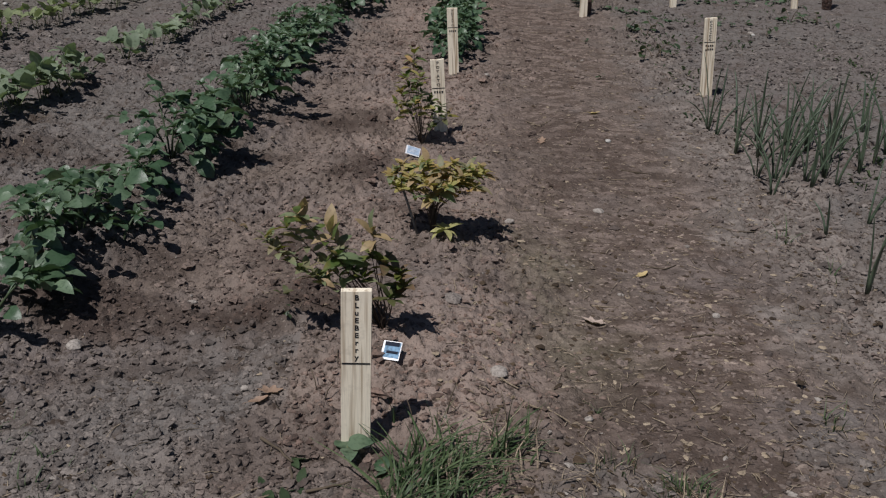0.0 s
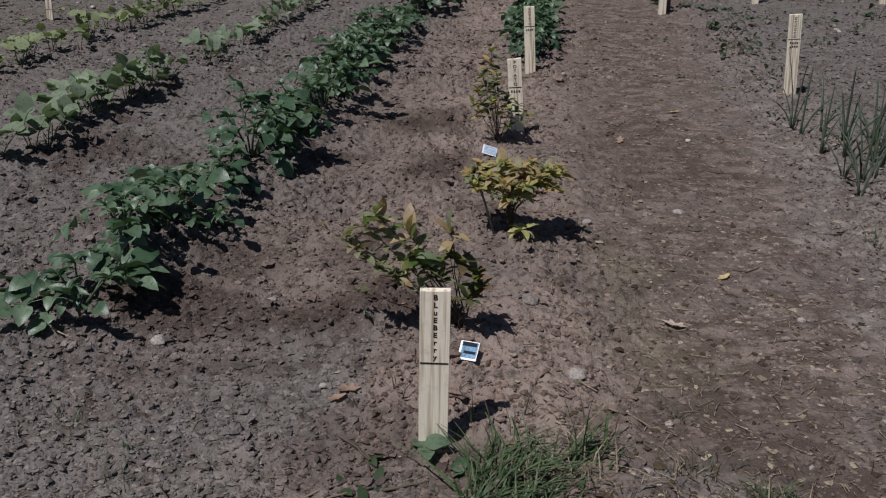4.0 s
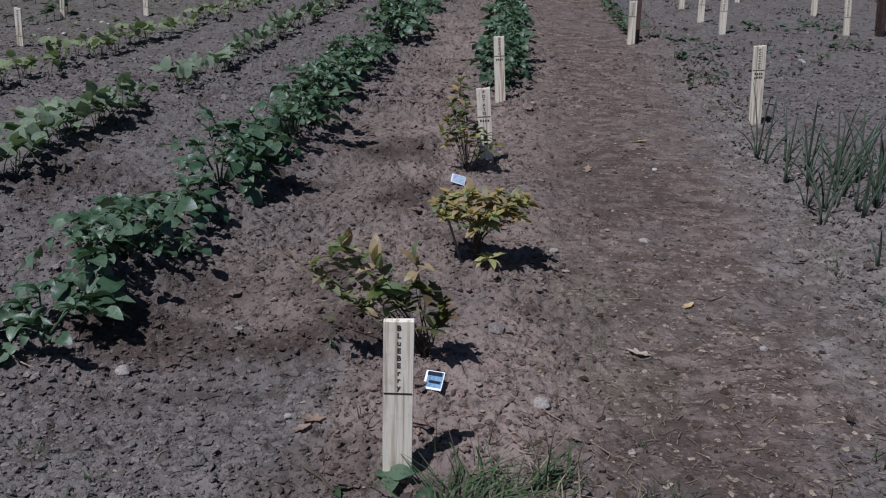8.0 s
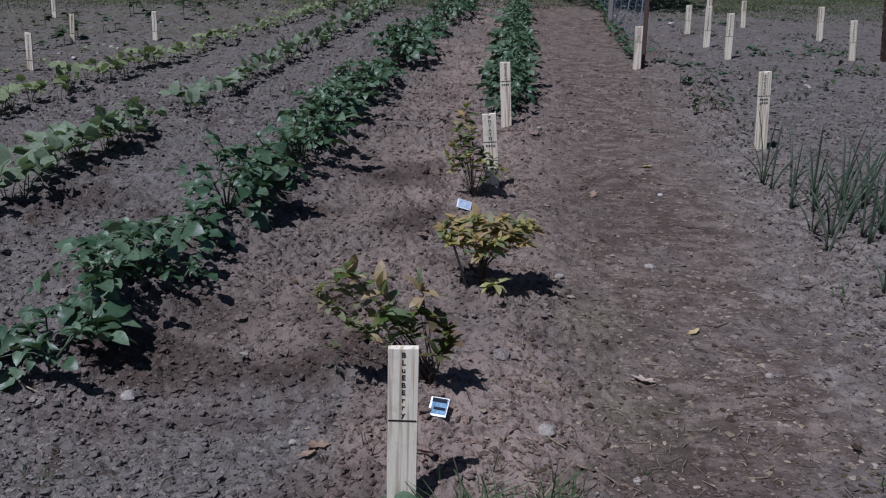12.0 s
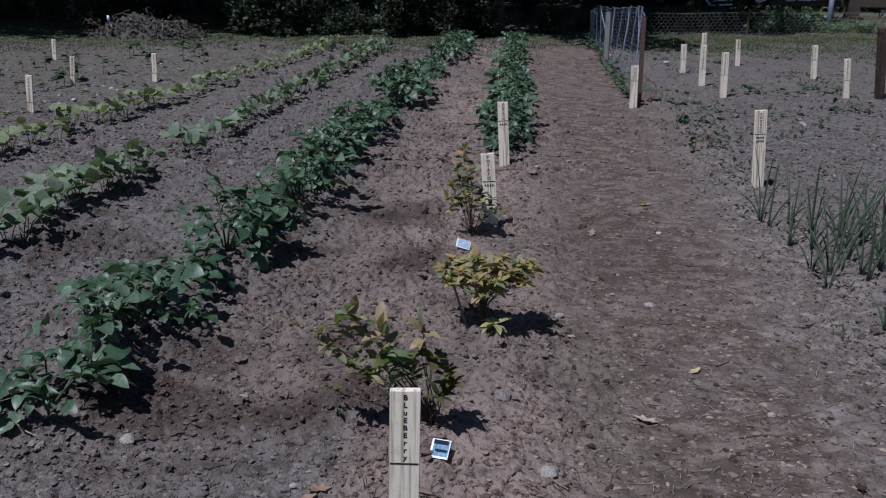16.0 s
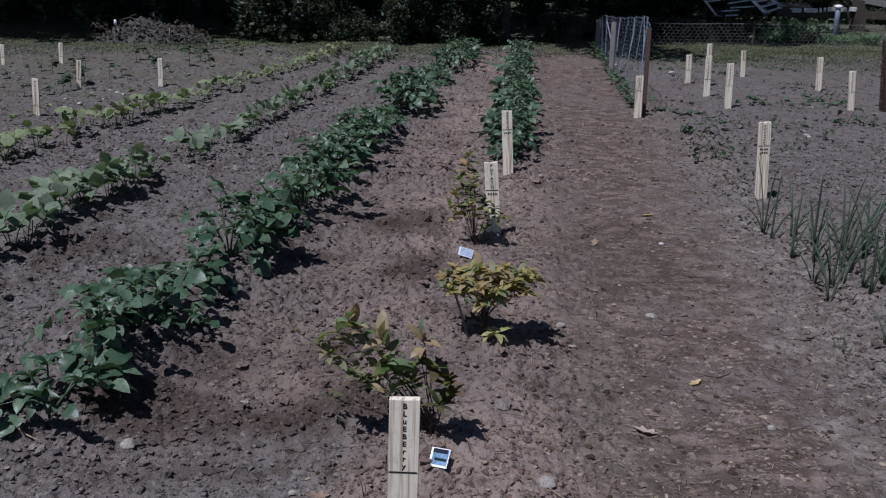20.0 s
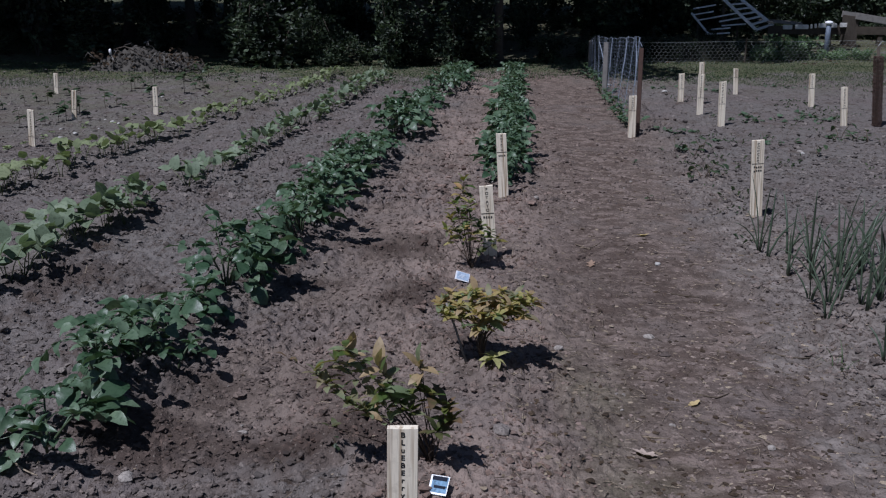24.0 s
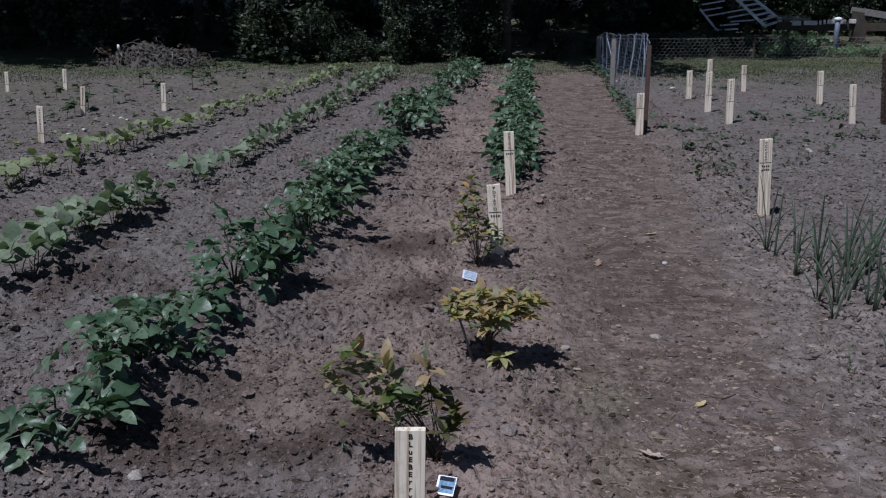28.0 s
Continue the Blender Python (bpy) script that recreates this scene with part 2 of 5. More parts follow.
PALE_LEAF = leaf_material("pale_dry_leaf", (0.50, 0.38, 0.17), (0.58, 0.45, 0.24), through_light=0.15)
BURLAP_STEM = plain("dead_stem", (0.10, 0.075, 0.05), 0.9)
WIRE = plain("netting_strand", (0.30, 0.31, 0.30), 0.5, 0.2)
FILM = plain("pale_netting", (0.27, 0.31, 0.38), 0.4)
RUSTY = plain("brown_post_wood", (0.10, 0.060, 0.046), 0.9, scale=18)
GREY_WOOD = plain("grey_weathered_wood", (0.21, 0.195, 0.18), 0.85, scale=14)
PALE_WOOD = plain("pale_sawn_wood", (0.66, 0.65, 0.63), 0.8, scale=14)
ALUMINIUM = plain("dull_aluminium", (0.76, 0.77, 0.79), 0.5, 0.1)
BLUE_PAINT = plain("faded_blue_paint", (0.15, 0.18, 0.24), 0.6)
WHITE_PLASTIC = plain("white_plastic", (0.80, 0.80, 0.82), 0.45, dark=0.9, relief=0.0003)
LABEL_BLUE = plain("label_blue_print", (0.22, 0.36, 0.52), 0.95, scale=110, dark=0.12, relief=0.0002)
LABEL_PALE = plain("label_faded_print", (0.42, 0.52, 0.66), 0.9, scale=50, dark=0.5, relief=0.0002)
LABEL_DARK = plain("label_dark_print", (0.012, 0.016, 0.03), 0.95, relief=0.0002)


# ---- helpers for meshes ----
def part(name, bm, mat, parent=None, label="", smooth=True):
    """Links a bmesh as one mesh object, under a thing or a part if one is given."""
    me = bpy.data.meshes.new(name)
    bm.to_mesh(me)
    bm.free()
    return mesh_part(name, me, mat, parent, label, smooth)


def mesh_part(name, me, mat, parent=None, label="", smooth=True):
    if mat and not me.materials:
        me.materials.append(mat)
    if smooth:
        me.polygons.foreach_set("use_smooth", [True] * len(me.polygons))
    ob = new(name, me)
    if parent is not None:
        ob.parent = parent
    if label:
        ob["label"] = label
    return ob


def thing(name, x, y, z=0.0, label="", category="", group=""):
    ob = new(name)
    ob.location = (x, y, z)
    return tagged(ob, label, category, group)


def tube(bm, pts, radii, sides=5, cap=True):
    rings = []
    for i, p in enumerate(pts):
        d = (Vector(pts[min(i + 1, len(pts) - 1)]) - Vector(pts[max(i - 1, 0)])).normalized()
        u = d.orthogonal().normalized()
        v = d.cross(u)
        rings.append([bm.verts.new(Vector(p) + radii[i] * (math.cos(a) * u + math.sin(a) * v)) for a in [2 * math.pi * k / sides for k in range(sides)]])
    for a, b in zip(rings, rings[1:]):
        # rings turn little from one to the next; start each at the nearest vertex
        s = min(range(sides), key=lambda k: (b[k].co - a[0].co).length - 0.0)
        for k in range(sides):
            bm.faces.new((a[k], a[(k + 1) % sides], b[(s + k + 1) % sides], b[(s + k) % sides]))
    if cap:
        bm.faces.new(rings[0][::-1])
        bm.faces.new(rings[-1])


def add_leaf(bm, m, length, width, fold=0.25, droop=0.3, rows=5, blunt=0.75, wave=0.0, full=0.8):
    """A leaf blade from the origin of m along its y axis, folded along the midrib and drooping at the tip."""
    prev = None
    for i in range(rows + 1):
        t = i / rows
        w = width * 0.5 * math.sin(math.pi * t**blunt) ** full if 0 < t < 1 else 0.0
        y, z = length * t, -droop * length * t * t + 0.12 * length * t
        lift = fold * w + wave * w * math.sin(9 * t + 2)
        if w < 1e-6:
            row = [bm.verts.new(m @ Vector((0, y, z)))] * 3
        else:
            row = [bm.verts.new(m @ Vector((-w, y, z + lift))), bm.verts.new(m @ Vector((0, y, z))), bm.verts.new(m @ Vector((w, y, z + lift * 0.8)))]
        if prev:
            for k in (0, 1):
                f = [prev[k], prev[k + 1], row[k + 1], row[k]]
                f = [v for n, v in enumerate(f) if v not in f[:n]]
                if len(f) > 2:
                    bm.faces.new(f)
        prev = row


def box(bm, m, sx, sy, sz, bevel=0.0):
    r = bmesh.ops.create_cube(bm, size=1.0, matrix=m @ Matrix.Diagonal((sx, sy, sz, 1)))
    if bevel:
        edges = list({e for v in r["verts"] for e in v.link_edges})
        bmesh.ops.bevel(bm, geom=edges, offset=bevel, segments=2, affect="EDGES")


# ---- the lie of the soil ----
def lattice(x, y, seed):
    xi, yi = np.floor(x).astype(np.int64), np.floor(y).astype(np.int64)
    fx, fy = x - xi, y - yi
    fx, fy = fx * fx * (3 - 2 * fx), fy * fy * (3 - 2 * fy)

    def h(a, b):
        n = (a * 374761393 + b * 668265263 + seed * 1442695041) & 0xFFFFFFFF
        n = ((n ^ (n >> 13)) * 1274126177) & 0xFFFFFFFF
        return ((n ^ (n >> 16)) & 0xFFFFFF) / float(0xFFFFFF)

    return (h(xi, yi) * (1 - fx) + h(xi + 1, yi) * fx) * (1 - fy) + (h(xi, yi + 1) * (1 - fx) + h(xi + 1, yi + 1) * fx) * fy - 0.5


def row_left(y):
    return -1.28 + (y - 2.54) * 0.096


def row_right(y):
    return 0.31 + (y - 6.6) * 0.03


def clods(x, y, seed):
    """Broken lumps on a unit grid: each a tilted dome of its own height, creased where it meets the next."""
    xi, yi = np.floor(x).astype(np.int64), np.floor(y).astype(np.int64)

    def h(a, b, k):
        n = (a * 374761393 + b * 668265263 + (seed * 16 + k) * 1442695041) & 0xFFFFFFFF
        n = ((n ^ (n >> 13)) * 1274126177) & 0xFFFFFFFF
        return ((n ^ (n >> 16)) & 0xFFFFFF) / float(0xFFFFFF)

    top = np.zeros_like(x)
    for i in (-1, 0, 1):
        for j in (-1, 0, 1):
            a, b = xi + i, yi + j
            dx, dy = x - a - 0.15 - 0.7 * h(a, b, 1), y - b - 0.15 - 0.7 * h(a, b, 2)
            high = 0.15 + 0.85 * h(a, b, 3) ** 1.5
            tilt = (h(a, b, 4) - 0.5) * dx + (h(a, b, 5) - 0.5) * dy
            top = np.maximum(top, high * (1 - 1.5 * (dx * dx + dy * dy)) + 0.7 * tilt)
    return top


def soil_height(x, y):
    x, y = np.asarray(x, float), np.asarray(y, float)
    trodden = np.clip(1.5 - np.abs(x - 0.98 - 0.02 * y) / 0.45, 0, 1)
    rough = (1 - 0.72 * trodden) * np.clip((15.5 - y) / 2.5, 0.25, 1) * np.clip((y - 0.9) / 0.4, 0, 1) * np.clip((5.0 - np.abs(x)) / 2.0, 0.15, 1)
    rough = rough * (1 - 0.45 * np.clip(1.5 - np.hypot((x - 0.29) / 0.25, (y - 2.15) / 0.55), 0, 1)) * np.clip(1 + 0.4 * (1.75 - x), 0.6, 1)
    rough = rough * (1 - 0.38 * np.clip((2.15 - y) / 0.4, 0, 1) * np.clip((0.1 - x) / 0.3, 0, 1))
    h = 0.035 * lattice(x * 1.7, y * 1.7, 1)
    h += rough * (0.028 * lattice(x * 6, y * 6, 2) + 0.016 * lattice(x * 14, y * 14, 3))
    patchy = np.clip(lattice(x * 4, y * 4, 8) + 0.70, 0.2, 1.2)
    warp = 0.25 * lattice(x * 30, y * 30, 9)
    h += rough * patchy * (0.030 * clods(x * 15 + warp, y * 15 - warp, 4) + 0.032 * clods(x * 31 + warp, y * 31 + warp, 5) + 0.034 * lattice(x * 75, y * 75, 6))
    h += 0.030 * np.exp(-(((x - row_left(y)) / 0.20) ** 2)) * (y < 14)
    h += 0.030 * np.exp(-(((x - row_right(y)) / 0.20) ** 2)) * np.clip((y - 5.8) / 0.6, 0, 1) * (y < 15)
    h += 0.070 * np.exp(-(((x - 0.02 - 0.03 * (y - 2)) / 0.44) ** 4)) * np.clip((y - 1.78) / 0.45, 0, 1) * np.clip((4.75 - y) / 0.6, 0, 1)
    h += 0.060 * np.exp(-(((x - row_left(y) - 0.09) / 0.24) ** 2)) * np.clip((y - 1.9) / 0.4, 0, 1) * np.clip((6.2 - y) / 1.0, 0, 1)
    h += 0.045 * np.exp(-(((x + 2.14 - (y - 4.2) * 0.10) / 0.22) ** 2)) * np.clip((6.4 - y) / 1.0, 0, 1)
    return h - 0.020 * rough


def soil(x, y):
    return float(soil_height(x, y))


def graded(*spans):
    out = []
    for a, b, step0, step1 in spans:
        v = a
        while v < b - 1e-6:
            out.append(v)
            v += step0 + (step1 - step0) * (v - a) / (b - a)
    out.append(spans[-1][1])
    return np.array(out)


def soil_zones(x, y):
    """How rosy, trodden, dark or overgrown the soil is, place by place."""
    n1 = lattice(x * 3, y * 3, 31) + 0.6 * lattice(x * 8, y * 8, 32) + 0.4 * lattice(x * 19, y * 19, 33)
    mid = 0.05 + 0.03 * (y - 2)
    rosy = np.clip(1.5 - np.hypot((x - 0.29) / 0.25, (y - 2.15) / 0.55) + 0.5 * n1, 0, 1) * 0.95
    rosy += np.clip(1.6 - np.abs(x - mid) / (0.42 + 0.02 * y), 0, 1) * np.clip(0.50 + n1, 0, 1)
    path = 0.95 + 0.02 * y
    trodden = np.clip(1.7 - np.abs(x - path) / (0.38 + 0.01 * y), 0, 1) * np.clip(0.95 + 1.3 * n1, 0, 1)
    dark_soil = np.zeros_like(x)
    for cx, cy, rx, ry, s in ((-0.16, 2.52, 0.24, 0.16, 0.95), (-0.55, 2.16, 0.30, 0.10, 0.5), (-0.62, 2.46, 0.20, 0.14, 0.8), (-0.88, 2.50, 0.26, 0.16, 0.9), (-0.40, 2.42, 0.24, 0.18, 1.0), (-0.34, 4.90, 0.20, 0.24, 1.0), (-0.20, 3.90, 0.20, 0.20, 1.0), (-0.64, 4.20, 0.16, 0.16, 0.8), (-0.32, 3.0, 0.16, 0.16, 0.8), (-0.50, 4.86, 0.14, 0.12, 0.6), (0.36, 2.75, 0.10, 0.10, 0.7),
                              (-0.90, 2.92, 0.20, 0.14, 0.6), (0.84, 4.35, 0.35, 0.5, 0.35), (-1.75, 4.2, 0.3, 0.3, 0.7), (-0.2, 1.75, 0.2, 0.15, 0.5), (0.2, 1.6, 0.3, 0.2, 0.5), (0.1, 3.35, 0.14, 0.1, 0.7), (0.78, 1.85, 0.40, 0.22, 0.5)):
        dark_soil = np.maximum(dark_soil, s * np.clip(1.6 - 1.1 * np.sqrt(((x - cx) / rx) ** 2 + ((y - cy) / ry) ** 2) + 1.3 * n1, 0, 1))
    warm = np.clip((x - row_left(y) - 0.05) / 0.4 + 0.8 * n1, 0, 1) * np.clip((y - 1.5 - 0.5 * (x < -0.2)) / 0.5 + n1, 0, 1) * np.clip((2.1 - x) / 0.6 + n1, 0, 1)
    fade = np.clip((y - 0.6) / 0.6, 0, 1)
    rosy, trodden = rosy * fade, trodden * fade
    edge = 12.7 + 0.13 * (x + 6) + 0.4 * np.sin(x * 1.3)
    green = np.clip((y - edge) / 0.8 + 1.5 * n1, 0, 1) * 0.8 + np.clip((y - 11.6) / 4, 0, 0.6) * (x > 1.9) * np.clip(0.6 + 2 * n1, 0, 1)
    crust = np.clip(1.3 - np.abs(x - 1.62 - 0.02 * y) / 0.30 + 1.2 * n1, 0, 1) * np.clip((y - 1.2) / 0.4, 0, 1) * np.clip((9.0 - y) / 3, 0, 1)
    green += 0.45 * np.clip((y - 6.0) / 5, 0, 1) * np.clip((-2.6 - x + 0.18 * (y - 6)) / 1.5, 0, 1) * np.clip(0.7 + 1.5 * n1, 0, 1)
    green += 0.30 * np.clip(1.2 - np.hypot((x - 0.60) / 0.20, (y - 2.8) / 0.7) + 1.2 * n1, 0, 1)
    crust = np.maximum(crust, 0.65 * np.clip(1.3 - np.hypot((x + 0.50) / 0.50, (y - 1.58) / 0.28) + 1.2 * n1, 0, 1))
    return {"warm": warm, "crust": crust, "rosy": rosy, "trodden": trodden, "dark_soil": dark_soil, "green": green}


def build_ground():
    xs_right = graded((0, 1.7, 0.009, 0.009), (1.7, 4.5, 0.009, 0.05), (4.5, 12, 0.06, 0.6), (12, 300, 1, 60))
    xs = np.r_[-xs_right[:0:-1], xs_right]
    ys = np.r_[-graded((0, 300, 2, 60))[:0:-1] - 0.5, graded((-0.5, 1.3, 0.15, 0.05), (1.3, 4.5, 0.009, 0.013), (4.5, 10, 0.013, 0.05), (10, 18, 0.05, 0.12), (18, 60, 0.4, 4), (60, 400, 8, 60))]
    gx, gy = np.meshgrid(xs, ys)
    gz = soil_height(gx, gy)
    co = np.stack([gx, gy, gz], -1).reshape(-1, 3)
    nx, ny = len(xs), len(ys)
    i = (np.arange(ny - 1)[:, None] * nx + np.arange(nx - 1)[None]).ravel()
    quads = np.stack([i, i + 1, i + nx + 1, i + nx], -1)
    me = bpy.data.meshes.new("ground")
    me.vertices.add(len(co))
    me.vertices.foreach_set("co", co.ravel())
    me.loops.add(quads.size)
    me.loops.foreach_set("vertex_index", quads.ravel())
    me.polygons.add(len(quads))
    me.polygons.foreach_set("loop_start", np.arange(0, quads.size, 4))
    me.update(calc_edges=True)
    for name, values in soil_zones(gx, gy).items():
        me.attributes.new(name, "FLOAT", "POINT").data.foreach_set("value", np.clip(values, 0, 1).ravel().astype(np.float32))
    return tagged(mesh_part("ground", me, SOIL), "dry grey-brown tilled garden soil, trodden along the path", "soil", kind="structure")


build_ground()

rng = random.Random(7)


# ---- loose cover of the soil ----
def scatter(name, spots, mat, subdiv, label, category, seed, flat=0.7):
    """Many small broken lumps in one mesh; spots: x, y, size."""
    bm = bmesh.new()
    bmesh.ops.create_icosphere(bm, subdivisions=subdiv, radius=1.0)
    base = np.array([v.co[:] for v in bm.verts])
    tris = np.array([[v.index for v in f.verts] for f in bm.faces])
    bm.free()
    r = np.random.RandomState(seed)
    n, k = len(spots), len(base)
    spots = np.array(spots)
    a = r.uniform(0, 6.28, n)
    size = spots[:, 2, None] * np.stack([r.uniform(0.7, 1.3, n), r.uniform(0.6, 1.1, n), flat * r.uniform(0.6, 1.1, n)], -1)
    jag = 1 + 0.5 * r.uniform(-1, 1, (n, k, 1))
    co = base[None] * jag * size[:, None]
    c, s = np.cos(a)[:, None], np.sin(a)[:, None]
    x, y = co[..., 0] * c - co[..., 1] * s, co[..., 0] * s + co[..., 1] * c
    z = soil_height(spots[:, 0], spots[:, 1])[:, None] + co[..., 2] + 0.1 * size[:, 2:3]
    co = np.stack([x + spots[:, 0, None], y + spots[:, 1, None], z], -1).reshape(-1, 3)
    faces = (tris[None] + (np.arange(n) * k)[:, None, None]).reshape(-1, 3)
    me = bpy.data.meshes.new(name)
    me.from_pydata(co.tolist(), [], faces.tolist())
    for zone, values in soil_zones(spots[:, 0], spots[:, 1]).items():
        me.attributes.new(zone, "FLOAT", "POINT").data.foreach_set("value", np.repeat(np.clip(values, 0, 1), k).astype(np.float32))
    return tagged(mesh_part(name, me, mat, smooth=False), label, category, kind="stuff")


def spots(n, y0, y1, small, large, seed, keep):
    """Places thinning out with distance inside the beds' wedge."""
    r = random.Random(seed)
    out = []
    while len(out) < n:
        y = y0 + (y1 - y0) * r.random() ** 1.6
        x = r.uniform(-0.55, 0.60) * (y + 1.2)
        if r.random() < keep(x, y):
            out.append((x, y, small + (large - small) * r.random() ** 3))
    return out


def on_beds(x, y):
    if 0.05 < x < 0.55 and 1.7 < y < 2.8:
        return 0.5
    return 0.20 if 0.45 < x < 1.5 else 1.0


def off_crumb(x, y):
    if 0.05 < x < 0.62 and 1.7 < y < 2.8:
        return 0.12
    return 0.4 if x < 0 and y < 2.1 else on_beds(x, y)


scatter("soil_clods", spots(42000, 1.3, 8, 0.0045, 0.016, 1, on_beds), CLOD, 1, "small dry grey-brown soil clods lying on the tilled beds", "clods", 3, 0.6)
scatter("soil_lumps", spots(4200, 1.3, 9, 0.008, 0.025, 2, off_crumb), CLOD, 2, "larger broken lumps of dry soil on the beds", "clods", 4, 0.6)
scatter("soil_crumbs", spots(12000, 1.3, 4.5, 0.003, 0.007, 9, on_beds), CLOD, 1, "crumbled soil over the tilled beds", "clods", 8, 0.7)
scatter("far_clods", spots(13000, 6, 14, 0.008, 0.028, 3, lambda x, y: 1 if x < 0.9 or x > 1.7 else 0.3), CLOD, 1, "soil clods between the far rows", "clods", 5)
scatter("leaf_flakes", spots(1900, 1.35, 8, 0.005, 0.017, 44, lambda x, y: 1.0 if 0.2 < x < 1.9 else 0.08), STRAW, 1, "small flakes of dead leaf trodden into the path", "leaf litter", 45, 0.14)
scatter("bark_flakes", spots(2800, 1.35, 8, 0.005, 0.016, 46, lambda x, y: 1.0 if 0.35 < x < 2.2 else 0.05), LITTER, 1, "dark flakes of bark and humus on the path", "leaf litter", 47, 0.25)
scatter("pebbles", spots(420, 1.4, 11, 0.003, 0.012, 4, lambda x, y: 1), PEBBLE, 1, "pale pebbles scattered over the soil", "pebbles", 6)


def straw(name, n, seed, keep, mat, label, long=(0.015, 0.055)):
    bm = bmesh.new()
    r = random.Random(seed)
    stalks = []
    while len(stalks) < n:
        y = 1.3 + 9 * r.random() ** 2
        x = r.uniform(-0.5, 0.6) * (y + 1.2)
        if r.random() > keep(x, y):
            continue
        a, l, bend = r.uniform(0, 6.28), r.uniform(*long) * (0.5 + r.random()), r.uniform(-0.25, 0.25)
        stalks.append([(x + l * t * math.cos(a + bend * t), y + l * t * math.sin(a + bend * t)) for t in (0, 0.5, 1)])
    flat = np.array(stalks).reshape(-1, 2)
    z = soil_height(flat[:, 0], flat[:, 1]).reshape(-1, 3)
    for pts, zs in zip(stalks, z):
        w = r.uniform(0.0006, 0.0017)
        tube(bm, [(px, py, pz + 0.004 + 0.006 * r.random()) for (px, py), pz in zip(pts, zs)], (w, w, w * 0.5), 3, False)
    return tagged(part(name, bm, mat), label, "straw", kind="stuff")


straw("straw_litter", 3000, 21, lambda x, y: 1.0 if 0.25 < x < 1.7 else 0.10, STRAW, "dry straw and dead grass stems trodden into the path")
straw("dead_roots", 500, 22, lambda x, y: 0.7, BURLAP_STEM, "dark dead rootlets and stems on the soil")


# ---- plants ----
def leaf_data(name, mat, build):
    bm = bmesh.new()
    build(bm)
    me = bpy.data.meshes.new(name)
    bm.to_mesh(me)
    bm.free()
    me.materials.append(mat)
    me.polygons.foreach_set("use_smooth", [True] * len(me.polygons))
    return me


def compound(seed, pairs=3):
    """A potato leaf: arching midrib, pairs of broad leaflets and a larger one at the end."""

    def build(bm):
        r = random.Random(seed)
        L = 0.15
        curve = [Vector((0, L * t, 0.06 * t - 0.11 * t * t)) for t in (0, 0.25, 0.5, 0.75, 1)]
        tube(bm, curve, (0.0028, 0.0024, 0.002, 0.0016, 0.001), 4, False)
        for i in range(pairs):
            t = 0.40 + 0.45 * i / max(1, pairs - 1) if pairs > 1 else 0.65
            at = Vector((0, L * t, 0.06 * t - 0.11 * t * t))
            s = 0.050 + 0.016 * i
            for side in (-1, 1):
                m = Matrix.Translation(at) @ pose(0, 0, 0, r.uniform(-35, 15), r.uniform(-30, 30), -side * r.uniform(45, 80))
                add_leaf(bm, m, s * r.uniform(0.8, 1.2), s * 0.80, r.uniform(0.15, 0.6), r.uniform(0.25, 0.75), 6, 0.80, 0.15, 0.62)
        m = Matrix.Translation(curve[-1]) @ pose(0, 0, 0, r.uniform(-40, -5), r.uniform(-15, 15), r.uniform(-10, 10))
        add_leaf(bm, m, 0.092, 0.074, r.uniform(0.1, 0.45), r.uniform(0.25, 0.6), 7, 0.80, 0.15, 0.62)

    return build


def crown(seed):
    """Young folded leaflets standing together at a stem's tip."""

    def build(bm):
        r = random.Random(seed)
        for i in range(7):
            s = r.uniform(0.030, 0.058)
            m = pose(0, 0, -0.01, 0, 0, 51 * i + r.uniform(-20, 20)) @ pose(0, 0.004, 0, r.uniform(15, 65), r.uniform(-20, 20), 0)
            add_leaf(bm, m, s, s * 0.55, r.uniform(0.5, 1.0), r.uniform(0.3, 0.8), 5, 0.75, 0.1)

    return build


POTATO_LEAVES = [leaf_data("leaf", POTATO, compound(40 + i, 2 + (i == 2))) for i in range(6)]
POTATO_CROWNS = [leaf_data("leaf", POTATO, crown(60 + i)) for i in range(3)]


def place_leaf(me, parent, at, yaw, pitch, roll, scale, name="leaf"):
    ob = new(name, me)
    ob.parent = parent
    ob.matrix_basis = Matrix.Translation(at) @ Matrix.Rotation(yaw, 4, "Z") @ Matrix.Rotation(pitch, 4, "X") @ Matrix.Rotation(roll, 4, "Y") @ Matrix.Scale(scale, 4)
    return ob


